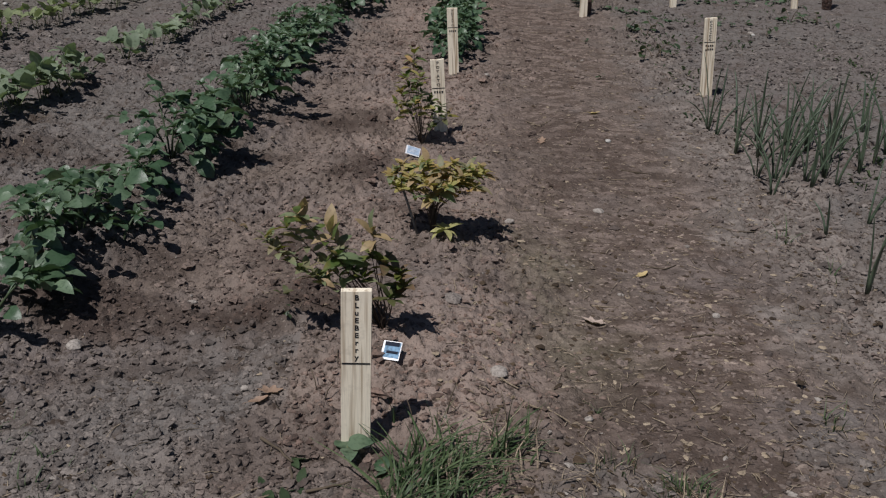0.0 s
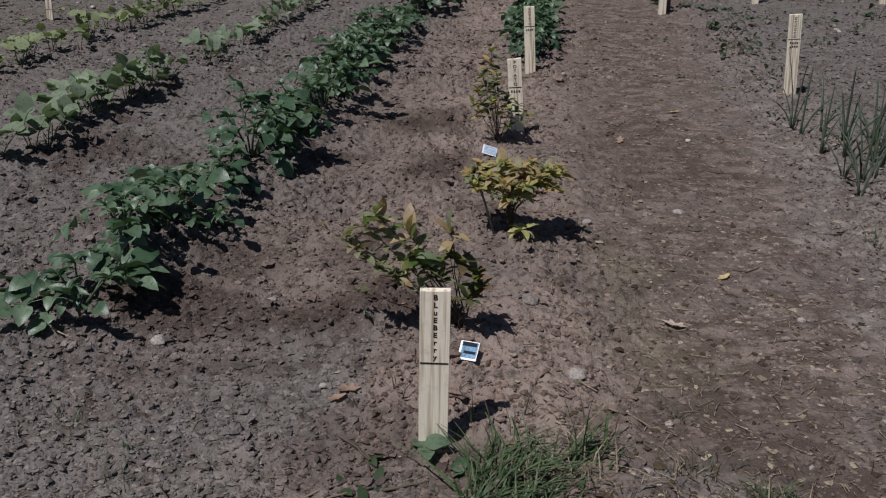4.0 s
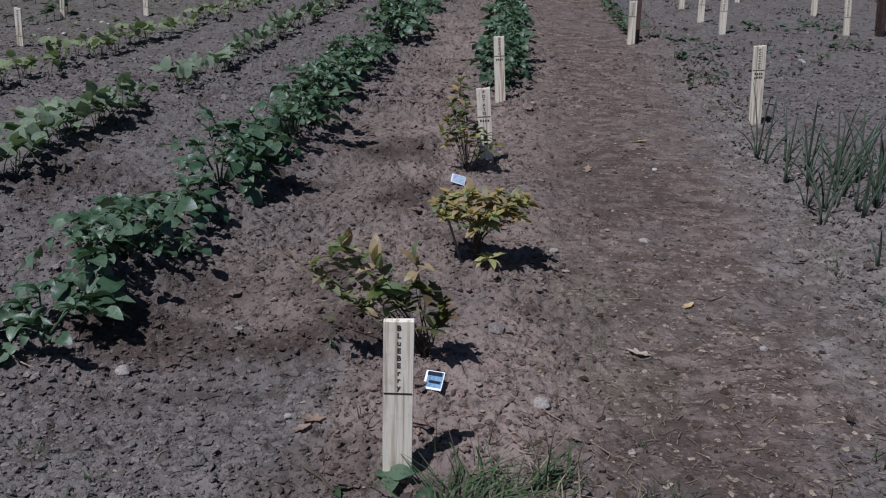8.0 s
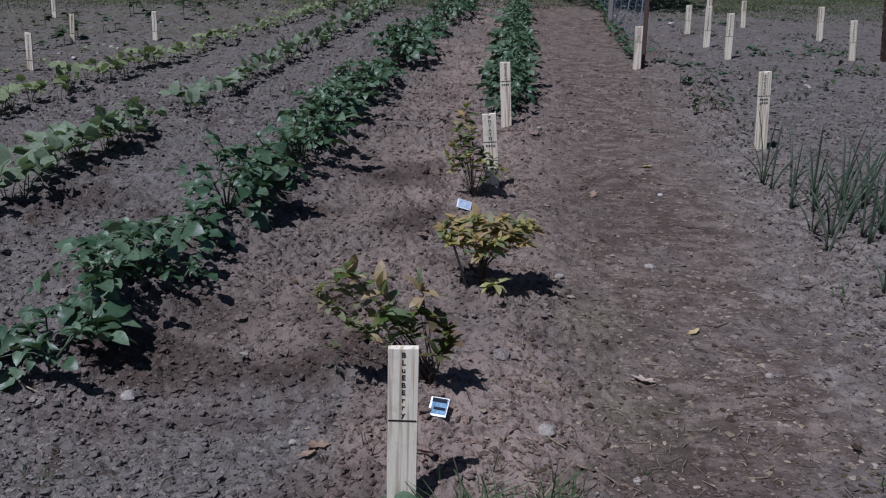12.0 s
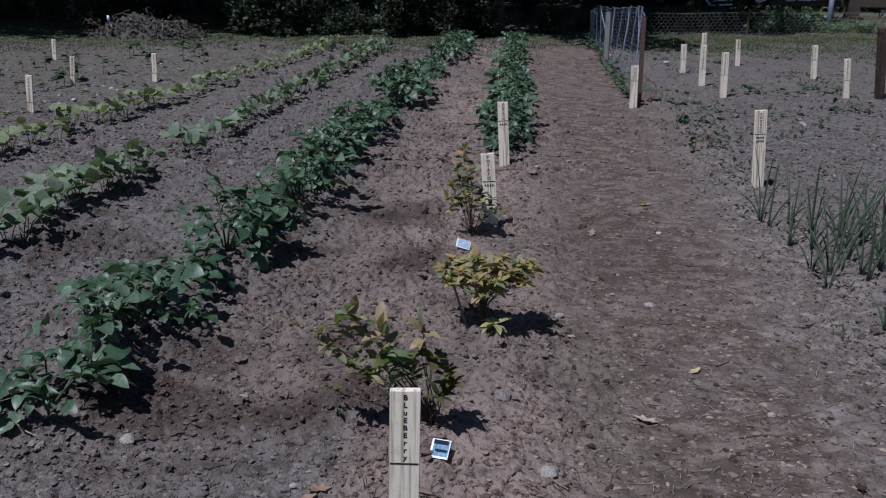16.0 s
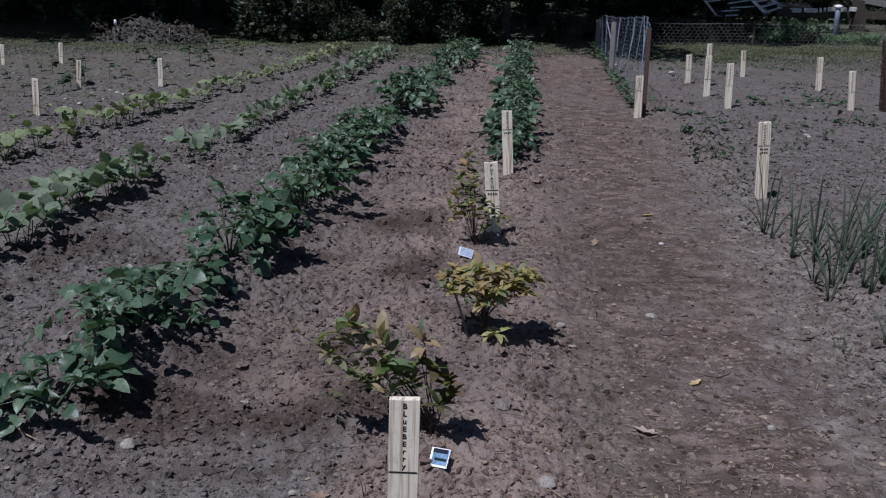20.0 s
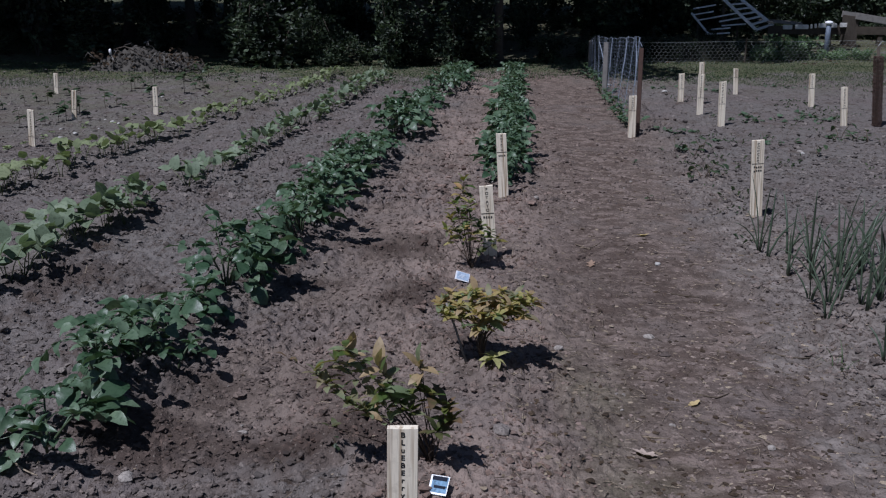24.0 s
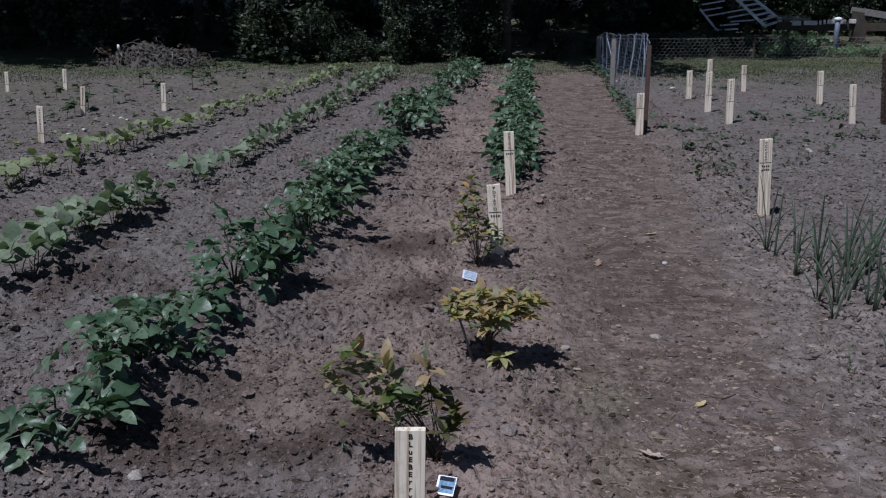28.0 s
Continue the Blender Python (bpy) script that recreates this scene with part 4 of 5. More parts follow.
def stake(base, top, width, label, text="", bars=0, line=0.0, extra=0, yaw=0.0):
    """A sawn board driven upright into the soil; its face looks along -y before the yaw; line: height of the drawn line."""
    bx, by, _ = base
    z = soil(bx, by)
    root = thing("marker_stake", bx, by, z, label, "marker stake", "wooden row markers")
    axis = (Vector(top) - Vector((bx, by, z))).normalized()
    h = (Vector(top) - Vector((bx, by, z))).length
    side = Vector((math.cos(yaw), math.sin(yaw), 0))
    fwd = axis.cross(side).normalized()
    side = fwd.cross(axis)
    root.matrix_basis = Matrix.Translation((bx, by, z)) @ Matrix((side, fwd, axis)).transposed().to_4x4()
    line = max(0.05, line - z) if line else 0.0
    r = random.Random(bx * 100 + by)
    bm = bmesh.new()
    th, cut = 0.019, r.uniform(-0.004, 0.004)
    n = 6
    rings = []
    for zz in (-0.10, 0.0, h * 0.33, h * 0.66, h - 0.002):
        pts = []
        for k in range(n + 1):
            u = -width / 2 + width * k / n
            pts.append((u, -th / 2))
        for k in range(n, -1, -1):
            u = -width / 2 + width * k / n
            pts.append((u, th / 2))
        ring = []
        for u, v in pts:
            dz = (cut * u / width * 2 - 0.0025 * (1 - (2 * u / width) ** 2)) if zz > h * 0.9 else 0
            ring.append(bm.verts.new((u + r.uniform(-0.0004, 0.0004), v, zz + dz)))
        rings.append(ring)
    for a, b in zip(rings, rings[1:]):
        for k in range(len(a)):
            bm.faces.new((a[k], a[(k + 1) % len(a)], b[(k + 1) % len(a)], b[k]))
    top_f = bm.faces.new(rings[-1])
    bm.faces.new(rings[0][::-1])
    bmesh.ops.bevel(bm, geom=list(top_f.edges), offset=0.0012, segments=1, affect="EDGES")
    board = part("board", bm, PINE, root, smooth=False)
    face = -th / 2 - 0.0005
    if text:
        s = 0.92 * (h - line - 0.012) / len(text)
        letters("\n".join(text), s, board, (width * 0.02, face, h - 0.012 - s * 0.72), INK)
    if bars:
        step = (h - line - 0.02) / bars
        bm = bmesh.new()
        for k in range(bars):
            zc = h - 0.015 - step * (k + 0.5)
            for dx, dz, sx, sz in ((-0.3, 0, 0.22, 0.75), (0.2, 0.25, 0.8, 0.2), (0.2, -0.25, 0.6, 0.2)):
                w = width * 0.2
                box(bm, Matrix.Translation((dx * w + r.uniform(-1, 1) * w * 0.1, face, zc + dz * step)), sx * w, 0.001, sz * step * 0.8)
        part("lettering", bm, INK, board, "illegible black marks", smooth=False)
    if line:
        bm = bmesh.new()
        box(bm, Matrix.Translation((0, face, line)) @ pose(0, 0, 0, 0, r.uniform(-1.5, 1.5), 0), width * 0.94, 0.001, 0.004)
        part("marker_line", bm, INK, board, "black line drawn across", smooth=False)
    for k in range(extra):
        bm = bmesh.new()
        zc = line - 0.022 - 0.024 * k
        for j in range(4):
            box(bm, Matrix.Translation((width * (-0.27 + 0.18 * j), face, zc + r.uniform(-0.002, 0.002))), width * 0.11, 0.001, 0.012)
        part("small_lettering", bm, INK, board, "illegible small black marks", smooth=False)
    return root


pine = "pale sawn pine stake with black lettering"
stake((0.002, 1.789, 0), (0.006, 1.789, 0.454), 0.075, "pale sawn pine stake marked blueberry, with a drawn line", "BLuEBErry", line=0.253)
stake((0.215, 4.706, 0), (0.185, 4.706, 0.404), 0.072, "pale pine stake marked potato, behind a slim bush", "POTATO", line=0.252, extra=1)
stake((0.301, 6.118, 0), (0.274, 6.118, 0.446), 0.069, "pale pine stake marked potato, at the middle bed's end", "POTATO", line=0.319, extra=1)
stake((1.887, 5.706, 0), (1.858, 5.706, 0.497), 0.074, "pale pine stake leaning beside the onions, with illegible lettering", bars=6, line=0.348, extra=2)
for base, top, w, lines in [
    ((1.508, 8.662, 0), (1.499, 8.662, 0.385), 0.068, 0.246), ((3.733, 9.532, 0), (3.695, 9.532, 0.386), 0.062, 0.173), ((2.5, 9.442, 0), (2.483, 9.442, 0.435), 0.066, 0.214),
    ((2.391, 11.049, 0), (2.383, 11.049, 0.342), 0.064, 0.165), ((2.429, 10.144, 0), (2.416, 10.144, 0.429), 0.064, 0.181), ((2.609, 10.979, 0), (2.587, 10.979, 0.479), 0.055, 0.340),
    ((3.244, 12.0, 0), (3.222, 12.0, 0.312), 0.056, 0.200), ((3.84, 10.929, 0), (3.816, 10.929, 0.368), 0.064, 0.204),
]:
    stake(base, top, w, "pale pine stake with faint lettering in the fenced plot", bars=6, line=lines)
for base, top, w in [((-3.718, 7.727, 0), (-3.701, 7.727, 0.322), 0.054), ((-3.285, 9.626, 0), (-3.274, 9.626, 0.294), 0.050), ((-5.002, 11.127, 0), (-4.989, 11.127, 0.256), 0.048),
                     ((-4.04, 9.354, 0), (-4.017, 9.354, 0.282), 0.049), ((-5.603, 10.904, 0), (-5.594, 10.904, 0.239), 0.047)]:
    stake(base, top, w, "slim pale pine stake among the far seedlings", bars=7, line=0.09)


# ---- small things on the soil ----
def plant_tag(x, y, w, h, yaw, tilt, roll, label, print_mat=None):
    root = thing("plant_tag", x, y, soil(x, y) + 0.004, label, "plant tag", "plant tags")
    root.rotation_euler = (radians(tilt), radians(roll), radians(yaw))
    bm = bmesh.new()
    box(bm, Matrix.Translation((0, 0, h / 2)), w, 0.0018, h, 0.0004)
    card = part("card", bm, WHITE_PLASTIC, root, smooth=False)
    bm = bmesh.new()
    box(bm, Matrix.Translation((0.002, -0.0014, h * 0.53)), w * 0.84, 0.0008, h * 0.84)
    part("picture", bm, print_mat or LABEL_BLUE, card, "printed picture", smooth=False)
    bm = bmesh.new()
    if print_mat:
        for k in range(3):
            box(bm, Matrix.Translation((w * (0.1 * k - 0.12), -0.0024, h * (0.35 + 0.15 * k))), w * 0.4, 0.0008, h * 0.05)
        part("print", bm, ALUMINIUM, card, "faded grey print", smooth=False)
    else:
        box(bm, Matrix.Translation((0.004, -0.0024, h * 0.40)), w * 0.62, 0.0008, h * 0.14)
        box(bm, Matrix.Translation((0.0, -0.0024, h * 0.84)), w * 0.78, 0.0008, h * 0.22)
        part("print", bm, LABEL_DARK, card, "dark illegible print", smooth=False)


plant_tag(0.07, 2.13, 0.056, 0.058, -14, -50, 0, "white plastic tag with a blue picture, leaning in the soil")
plant_tag(0.080, 4.06, 0.070, 0.044, 8, -38, 18, "tilted pale plastic tag with a washed-out picture beside a slim bush", LABEL_PALE)


def dry_leaf(x, y, size, mat, yaw, lobes, label):
    """A curled dead leaf with a lobed edge."""
    bm = bmesh.new()
    n = 28
    r = random.Random(x)
    ring, mid = [], []
    for k in range(n):
        a = 2 * math.pi * k / n
        s = size * (0.62 + 0.38 * math.cos(lobes * a) ** 2) * (0.55 + 0.45 * abs(math.cos(a)))
        px, py = s * math.cos(a), s * 0.75 * math.sin(a)
        ring.append(bm.verts.new((px, py, 1.1 * py * py / size + 0.35 * px * px / size + r.uniform(0, 0.12) * size)))
        mid.append(bm.verts.new((px * 0.5, py * 0.5, 0.08 * size)))
    c = bm.verts.new((0, 0, 0))
    for k in range(n):
        j = (k + 1) % n
        bm.faces.new((ring[k], ring[j], mid[j], mid[k]))
        bm.faces.new((mid[k], mid[j], c))
    tube(bm, [(-size * 0.9, 0, size * 0.2), (-size * 1.3, size * 0.1, size * 0.25), (-size * 1.6, size * 0.1, size * 0.05)], (0.001, 0.001, 0.0008), 4)
    for v in bm.verts:
        v.co.z *= 0.55
    ob = part("dead_leaf", bm, mat)
    ob.location = (x, y, max(soil(x + dx, y + dy) for dx in (-0.02, 0, 0.02) for dy in (-0.02, 0, 0.02)) + 0.002)
    ob.rotation_euler = (radians(rng.uniform(-12, 12)), radians(rng.uniform(-12, 12)), radians(yaw))
    return tagged(ob, label, "dead leaf", "dead leaves")


dry_leaf(-0.25, 1.98, 0.038, DRY_LEAF, 200, 3, "curled reddish-brown dead oak leaf on the soil")
dry_leaf(-0.275, 1.945, 0.028, DRY_LEAF, 20, 2, "curled reddish-brown dead leaf on the soil")
dry_leaf(0.965, 2.95, 0.032, PALE_LEAF, 40, 2, "pale yellow dead leaf on the path")
dry_leaf(0.73, 2.55, 0.05, TAN_LEAF, -30, 3, "pale brown dead leaf on the path")
dry_leaf(1.10, 5.17, 0.04, PALE_LEAF, 10, 2, "pale dead leaf on the path")
dry_leaf(0.75, 4.62, 0.045, DRY_LEAF, 80, 3, "brown dead leaf on the path")
dry_leaf(1.28, 2.15, 0.03, LITTER, 80, 3, "dark dead leaf on the path")


def stone(x, y, s, mat, label):
    bm = bmesh.new()
    bmesh.ops.create_icosphere(bm, subdivisions=2, radius=s)
    r = random.Random(x * 10 + y)
    for v in bm.verts:
        v.co = Vector((v.co.x * 1.25, v.co.y, v.co.z * 0.6)) * r.uniform(0.86, 1.1)
    ob = part("stone", bm, mat, smooth=False)
    ob.location, ob.rotation_euler = (x, y, soil(x, y) + s * 0.2), (0, 0, r.uniform(0, 6))
    return tagged(ob, label, "stone", "loose stones")


for x, y, s, mat in [(-0.90, 2.29, 0.026, PEBBLE), (-0.82, 5.6, 0.035, PEBBLE), (0.258, 2.55, 0.030, CLOD), (0.52, 6.1, 0.02, PEBBLE), (2.87, 8.07, 0.025, PEBBLE), (0.39, 2.14, 0.026, PEBBLE),
                     (0.23, 6.6, 0.02, PEBBLE), (-0.33, 2.03, 0.012, PEBBLE), (-0.62, 2.62, 0.016, PEBBLE), (0.5, 3.4, 0.018, PEBBLE), (0.9, 3.6, 0.02, PEBBLE), (1.15, 2.6, 0.014, PEBBLE), (0.63, 1.95, 0.012, PEBBLE)]:
    stone(x, y, s, mat, "pale weathered stone lying on the soil" if mat is PEBBLE else "flat brown clod with a cracked edge")


for x, y, s in [(-3.72, 9.35, 0.018), (-3.59, 9.21, 0.022), (-3.45, 9.01, 0.018), (-3.72, 8.27, 0.024), (-3.66, 8.47, 0.022), (-3.55, 8.75, 0.016), (-3.3, 8.9, 0.016), (-3.85, 8.6, 0.015), (2.87, 8.0, 0.018), (-3.69, 11.02, 0.025), (0.10, 6.04, 0.015), (1.1, 4.62, 0.016), (2.35, 11.9, 0.03), (1.75, 12.6, 0.03)]:
    stone(x, y, s, CHIP, "bleached white chip lying among the seedlings")


def stick(pts, w, mat, label):
    """A thin twig lying on the soil along the given points."""
    fine = []
    for a, b in zip(pts, pts[1:]):
        for t in (0, 0.5):
            fine.append((a[0] + (b[0] - a[0]) * t, a[1] + (b[1] - a[1]) * t))
    fine.append(pts[-1])
    top = max(soil(*p) for p in fine)
    bm = bmesh.new()
    x0, y0 = pts[0]
    tube(bm, [(p[0] - x0 + rng.uniform(-0.004, 0.004), p[1] - y0, 0.5 * (soil(*p) + top) + 0.6 * w) for p in fine], [w * (1 - 0.5 * i / len(fine)) for i in range(len(fine))], 6)
    ob = part("twig", bm, mat)
    ob.location = (x0, y0, 0)
    return tagged(ob, label, "twig", "twigs")


for pts in ([(0.46, 1.99), (0.52, 1.97), (0.57, 1.91)], [(0.93, 1.98), (1.0, 1.99)], [(-1.24, 2.24), (-1.18, 2.22), (-1.13, 2.2)], [(-0.33, 1.51), (-0.26, 1.56), (-0.19, 1.62)], [(0.70, 5.0), (0.77, 4.91), (0.84, 5.03)], [(0.72, 4.95), (0.80, 4.93)],
            [(0.39, 2.12), (0.44, 2.07)], [(0.74, 2.68), (0.83, 2.67)]):
    stick(pts, 0.0035, STRAW, "pale dry twig lying on the soil")
for x, y, dx, dy, h in ((0.235, 1.92, 0.03, 0.01, 0.10), (-0.12, 1.99, -0.02, 0.02, 0.06), (-0.10, 1.96, 0.03, 0.0, 0.05), (0.40, 1.90, -0.02, 0.01, 0.09), (0.47, 1.86, 0.02, 0.02, 0.08), (0.15, 1.86, -0.02, 0.0, 0.08)):
    bm = bmesh.new()
    tube(bm, [(0, 0, -0.02), (dx * 0.4, dy * 0.4, h * 0.5), (dx, dy, h)], (0.0022, 0.0019, 0.001), 5)
    ob = part("dry_stem", bm, BURLAP_STEM)
    ob.location = (x, y, soil(x, y))
    tagged(ob, "thin brown dead stem standing up from the soil", "dead stem", "dead stems")
for pts, w, mat, label in (([(-0.32, 1.476), (-0.25, 1.53), (-0.17, 1.58)], 0.004, STRAW, "pale dry stick lying at the bed's edge"), ([(-0.24, 1.79), (-0.19, 1.75), (-0.15, 1.70)], 0.005, BURLAP_STEM, "dark rotten stick lying at the bed's edge"),
                           ([(-0.10, 1.60), (-0.04, 1.62), (0.0, 1.64)], 0.004, BURLAP_STEM, "dark rotten stick lying at the bed's edge"), ([(-0.15, 1.68), (-0.14, 1.62), (-0.16, 1.56)], 0.004, BURLAP_STEM, "dark rotten stick lying at the bed's edge")):
    stick(pts, w, mat, label)
for pts in ([(-0.69, 1.58), (-0.63, 1.54), (-0.57, 1.46)], [(0.98, 3.05), (1.06, 3.02), (1.12, 3.06)], [(1.0, 2.42), (1.1, 2.45), (1.16, 2.43)], [(1.1, 4.2), (1.22, 4.15)], [(1.35, 3.45), (1.48, 3.4), (1.55, 3.42)]):
    stick(pts, 0.0035, BURLAP_STEM, "dark rotten twig lying on the soil")


# ---- grass and weeds ----
def grass_tuft(x, y, n, spread, height, label, seed, lean=1.15, name="grass_tuft", mat=None, wind=0.0, wide=0.002):
    r = random.Random(seed)
    bm = bmesh.new()
    for _ in range(n):
        a, d = r.uniform(0, 6.28), spread * r.random() ** 0.7
        bx, by = d * math.cos(a), d * math.sin(a)
        b = a + r.uniform(-1.2, 1.2)
        if r.random() < wind:
            b = 0.5 + r.gauss(0, 0.45)
        h, l = height * r.uniform(0.35, 1.0), r.uniform(0.1, lean)
        w = wide * r.uniform(0.6, 1.4)
        z0 = soil(x + bx, y + by) - 0.006
        nx, ny = -math.sin(b) * w, math.cos(b) * w
        prev = None
        for t in (0, 0.35, 0.7, 1.0):
            s = h * l * t * t
            c = Vector((bx + s * math.cos(b), by + s * math.sin(b), z0 + h * (t - 0.35 * l * t * t)))
            k = 1 - 0.9 * t * t
            row = (bm.verts.new(c + Vector((nx * k, ny * k, 0))), bm.verts.new(c + Vector((0, 0, 0.0006))), bm.verts.new(c - Vector((nx * k, ny * k, 0))))
            if prev:
                bm.faces.new((prev[0], prev[1], row[1], row[0]))
                bm.faces.new((prev[1], prev[2], row[2], row[1]))
            prev = row
    ob = part(name, bm, mat or GRASS)
    ob.location = (x, y, 0)
    return tagged(ob, label, "grass", "weedy grass", "stuff")


for i, (x, y, n, sp, h) in enumerate([(0.11, 1.52, 46, 0.05, 0.17), (0.16, 1.62, 46, 0.06, 0.17), (0.18, 1.74, 30, 0.06, 0.14), (0.25, 1.67, 30, 0.07, 0.13), (0.22, 1.52, 34, 0.07, 0.15), (0.30, 1.74, 16, 0.07, 0.13), (0.37, 1.78, 22, 0.04, 0.15), (0.43, 1.76, 9, 0.05, 0.11), (0.32, 1.58, 16, 0.09, 0.10)]):
    grass_tuft(x, y, n, sp, h, "tuft of broad-bladed green grass growing at the bed's edge", 700 + i, 1.9, wind=0.55, wide=0.0034)
for i, (x, y, n, sp, h) in enumerate([(0.82, 1.60, 60, 0.07, 0.09), (0.68, 1.72, 14, 0.05, 0.09), (0.66, 1.97, 8, 0.02, 0.07), (0.90, 1.50, 40, 0.08, 0.08), (0.62, 1.50, 26, 0.09, 0.07), (1.30, 1.95, 14, 0.06, 0.08),
                                      (-0.55, 1.50, 20, 0.10, 0.05), (-0.95, 1.80, 40, 0.12, 0.05), (-0.75, 1.58, 24, 0.12, 0.05), (1.6, 3.3, 12, 0.05, 0.12), (1.7, 3.0, 12, 0.05, 0.1)]):
    grass_tuft(x, y, n, sp, h, "small tuft of green grass in the bare soil", 710 + i)
for i, (x, y, n, sp, h) in enumerate([(0.24, 1.60, 26, 0.10, 0.10), (0.36, 1.70, 26, 0.09, 0.13), (0.46, 1.64, 16, 0.08, 0.10), (0.30, 1.50, 20, 0.12, 0.09), (0.62, 1.68, 12, 0.06, 0.09), (0.85, 1.56, 20, 0.08, 0.08)]):
    grass_tuft(x, y, n, sp, h, "withered brown grass mixed into the green tuft", 720 + i, 1.6, "dry_grass", STRAW)
for i, (x, y, n, h) in enumerate([(0.10, 1.84, 3, 0.22), (0.20, 1.82, 3, 0.20), (0.38, 1.74, 5, 0.34), (0.45, 1.80, 3, 0.30)]):
    grass_tuft(x, y, n, 0.025, h, "few tall thin grass stems beside the pine stake", 740 + i, 0.35, "tall_grass")

weed_leaves = [ovate(260 + i, 0.075, 0.062, POTATO) for i in range(2)]
for i, (x, y, s) in enumerate([(-0.01, 1.735, 0.95), (0.075, 1.68, 0.7), (-0.12, 1.62, 0.6), (-0.16, 1.72, 0.5), (-0.2, 1.58, 0.55), (-0.14, 1.54, 0.6)]):
    w = small_plant("broadleaf_weed", 800 + i, x, y, 1, 3, 0.035, weed_leaves if i < 2 else dark_leaves, BEAN_STEM, "low broad-leaved weed at the foot of the stake", "weed", "weeds", (0.0, 0.4), 0.6)
    w.scale = (s, s, s)


def field_grass():
    """The mown strip at the end of the garden and round the fenced plot."""
    r = np.random.RandomState(9)
    n = 90000
    x = r.uniform(-11, 11, n)
    start = 12.3 + 0.13 * (x + 6) + 0.4 * np.sin(x * 1.3)
    y = start + r.uniform(0, 1, n) ** 0.8 * 3.2 - 0.3
    thin = (x > 1.9) & (r.uniform(0, 1, n) < 0.5)
    y = np.where(thin, r.uniform(12.8, 15.8, n), y)
    z = soil_height(x, y) - 0.005
    h, a, w = r.uniform(0.008, 0.032, n), r.uniform(0, 6.28, n), r.uniform(0.004, 0.009, n)
    lean = h * r.uniform(0.1, 0.8, n)
    b = r.uniform(0, 6.28, n)
    p0 = np.stack([x - w * np.cos(a), y - w * np.sin(a), z], -1)
    p1 = np.stack([x + w * np.cos(a), y + w * np.sin(a), z], -1)
    p2 = np.stack([x + lean * np.cos(b), y + lean * np.sin(b), z + h], -1)
    co = np.stack([p0, p1, p2], 1).reshape(-1, 3)
    me = bpy.data.meshes.new("field_grass")
    me.from_pydata(co.tolist(), [], np.arange(3 * n).reshape(-1, 3).tolist())
    tagged(mesh_part("field_grass", me, FIELD_GRASS), "short dull green grass along the end of the garden", "grass", kind="stuff")


field_grass()


def plot_weeds():
    """Thin cover of tiny weeds over the fenced plot and beyond the onions."""
    r = np.random.RandomState(41)
    n = 5200
    y = r.uniform(3.2, 14.5, n)
    x = 1.55 + 0.02 * y + r.uniform(0, 1, n) * (0.32 * y + 0.6)
    patch = lattice(x * 1.6, y * 1.6, 21) + 0.4 * lattice(x * 5, y * 5, 22)
    keep = patch > 0.15
    x, y = x[keep], y[keep]
    n = len(x)
    z = soil_height(x, y)
    a, s = r.uniform(0, 6.28, n), r.uniform(0.010, 0.030, n)
    h = r.uniform(0.004, 0.035, n)
    p0 = np.stack([x, y, z - 0.004], -1)
    p1 = np.stack([x + s * np.cos(a) - 0.3 * s * np.sin(a), y + s * np.sin(a) + 0.3 * s * np.cos(a), z + h], -1)
    p2 = np.stack([x + 1.7 * s * np.cos(a), y + 1.7 * s * np.sin(a), z + h * 0.8], -1)
    p3 = np.stack([x + s * np.cos(a) + 0.3 * s * np.sin(a), y + s * np.sin(a) - 0.3 * s * np.cos(a), z + h], -1)
    co = np.stack([p0, p1, p2, p3], 1).reshape(-1, 3)
    k = np.arange(n)[:, None] * 4
    me = bpy.data.meshes.new("tiny_weeds")
    me.from_pydata(co.tolist(), [], np.concatenate([k + [0, 1, 2], k + [0, 2, 3]]).tolist())
    tagged(mesh_part("tiny_weeds", me, FIELD_GRASS, smooth=False), "tiny green weeds sprouting over the bare plot", "weeds", kind="stuff")


plot_weeds()


# ---- fenced plot ----
def post(name, x, y, h, w, mat, parent):
    bm = bmesh.new()
    box(bm, Matrix.Translation((x, y, (h - 0.15) / 2)) @ pose(0, 0, 0, rng.uniform(-1, 1), rng.uniform(-0.8, 0.8), rng.uniform(-20, 20)), w, w * 0.8, h + 0.15, 0.004)
    return part(name, bm, mat, parent, smooth=False)


def strand(bm, a, b, w):
    """A thin three-sided wire from a to b."""
    a, b = Vector(a), Vector(b)
    d = (b - a).normalized()
    u = d.orthogonal().normalized()
    v = d.cross(u)
    ring = [w * (math.cos(k) * u + math.sin(k) * v) for k in (0, 2.094, 4.189)]
    va, vb = [bm.verts.new(a + q) for q in ring], [bm.verts.new(b + q) for q in ring]
    for k in range(3):
        j = (k + 1) % 3
        bm.faces.new((va[k], va[j], vb[j], vb[k]))


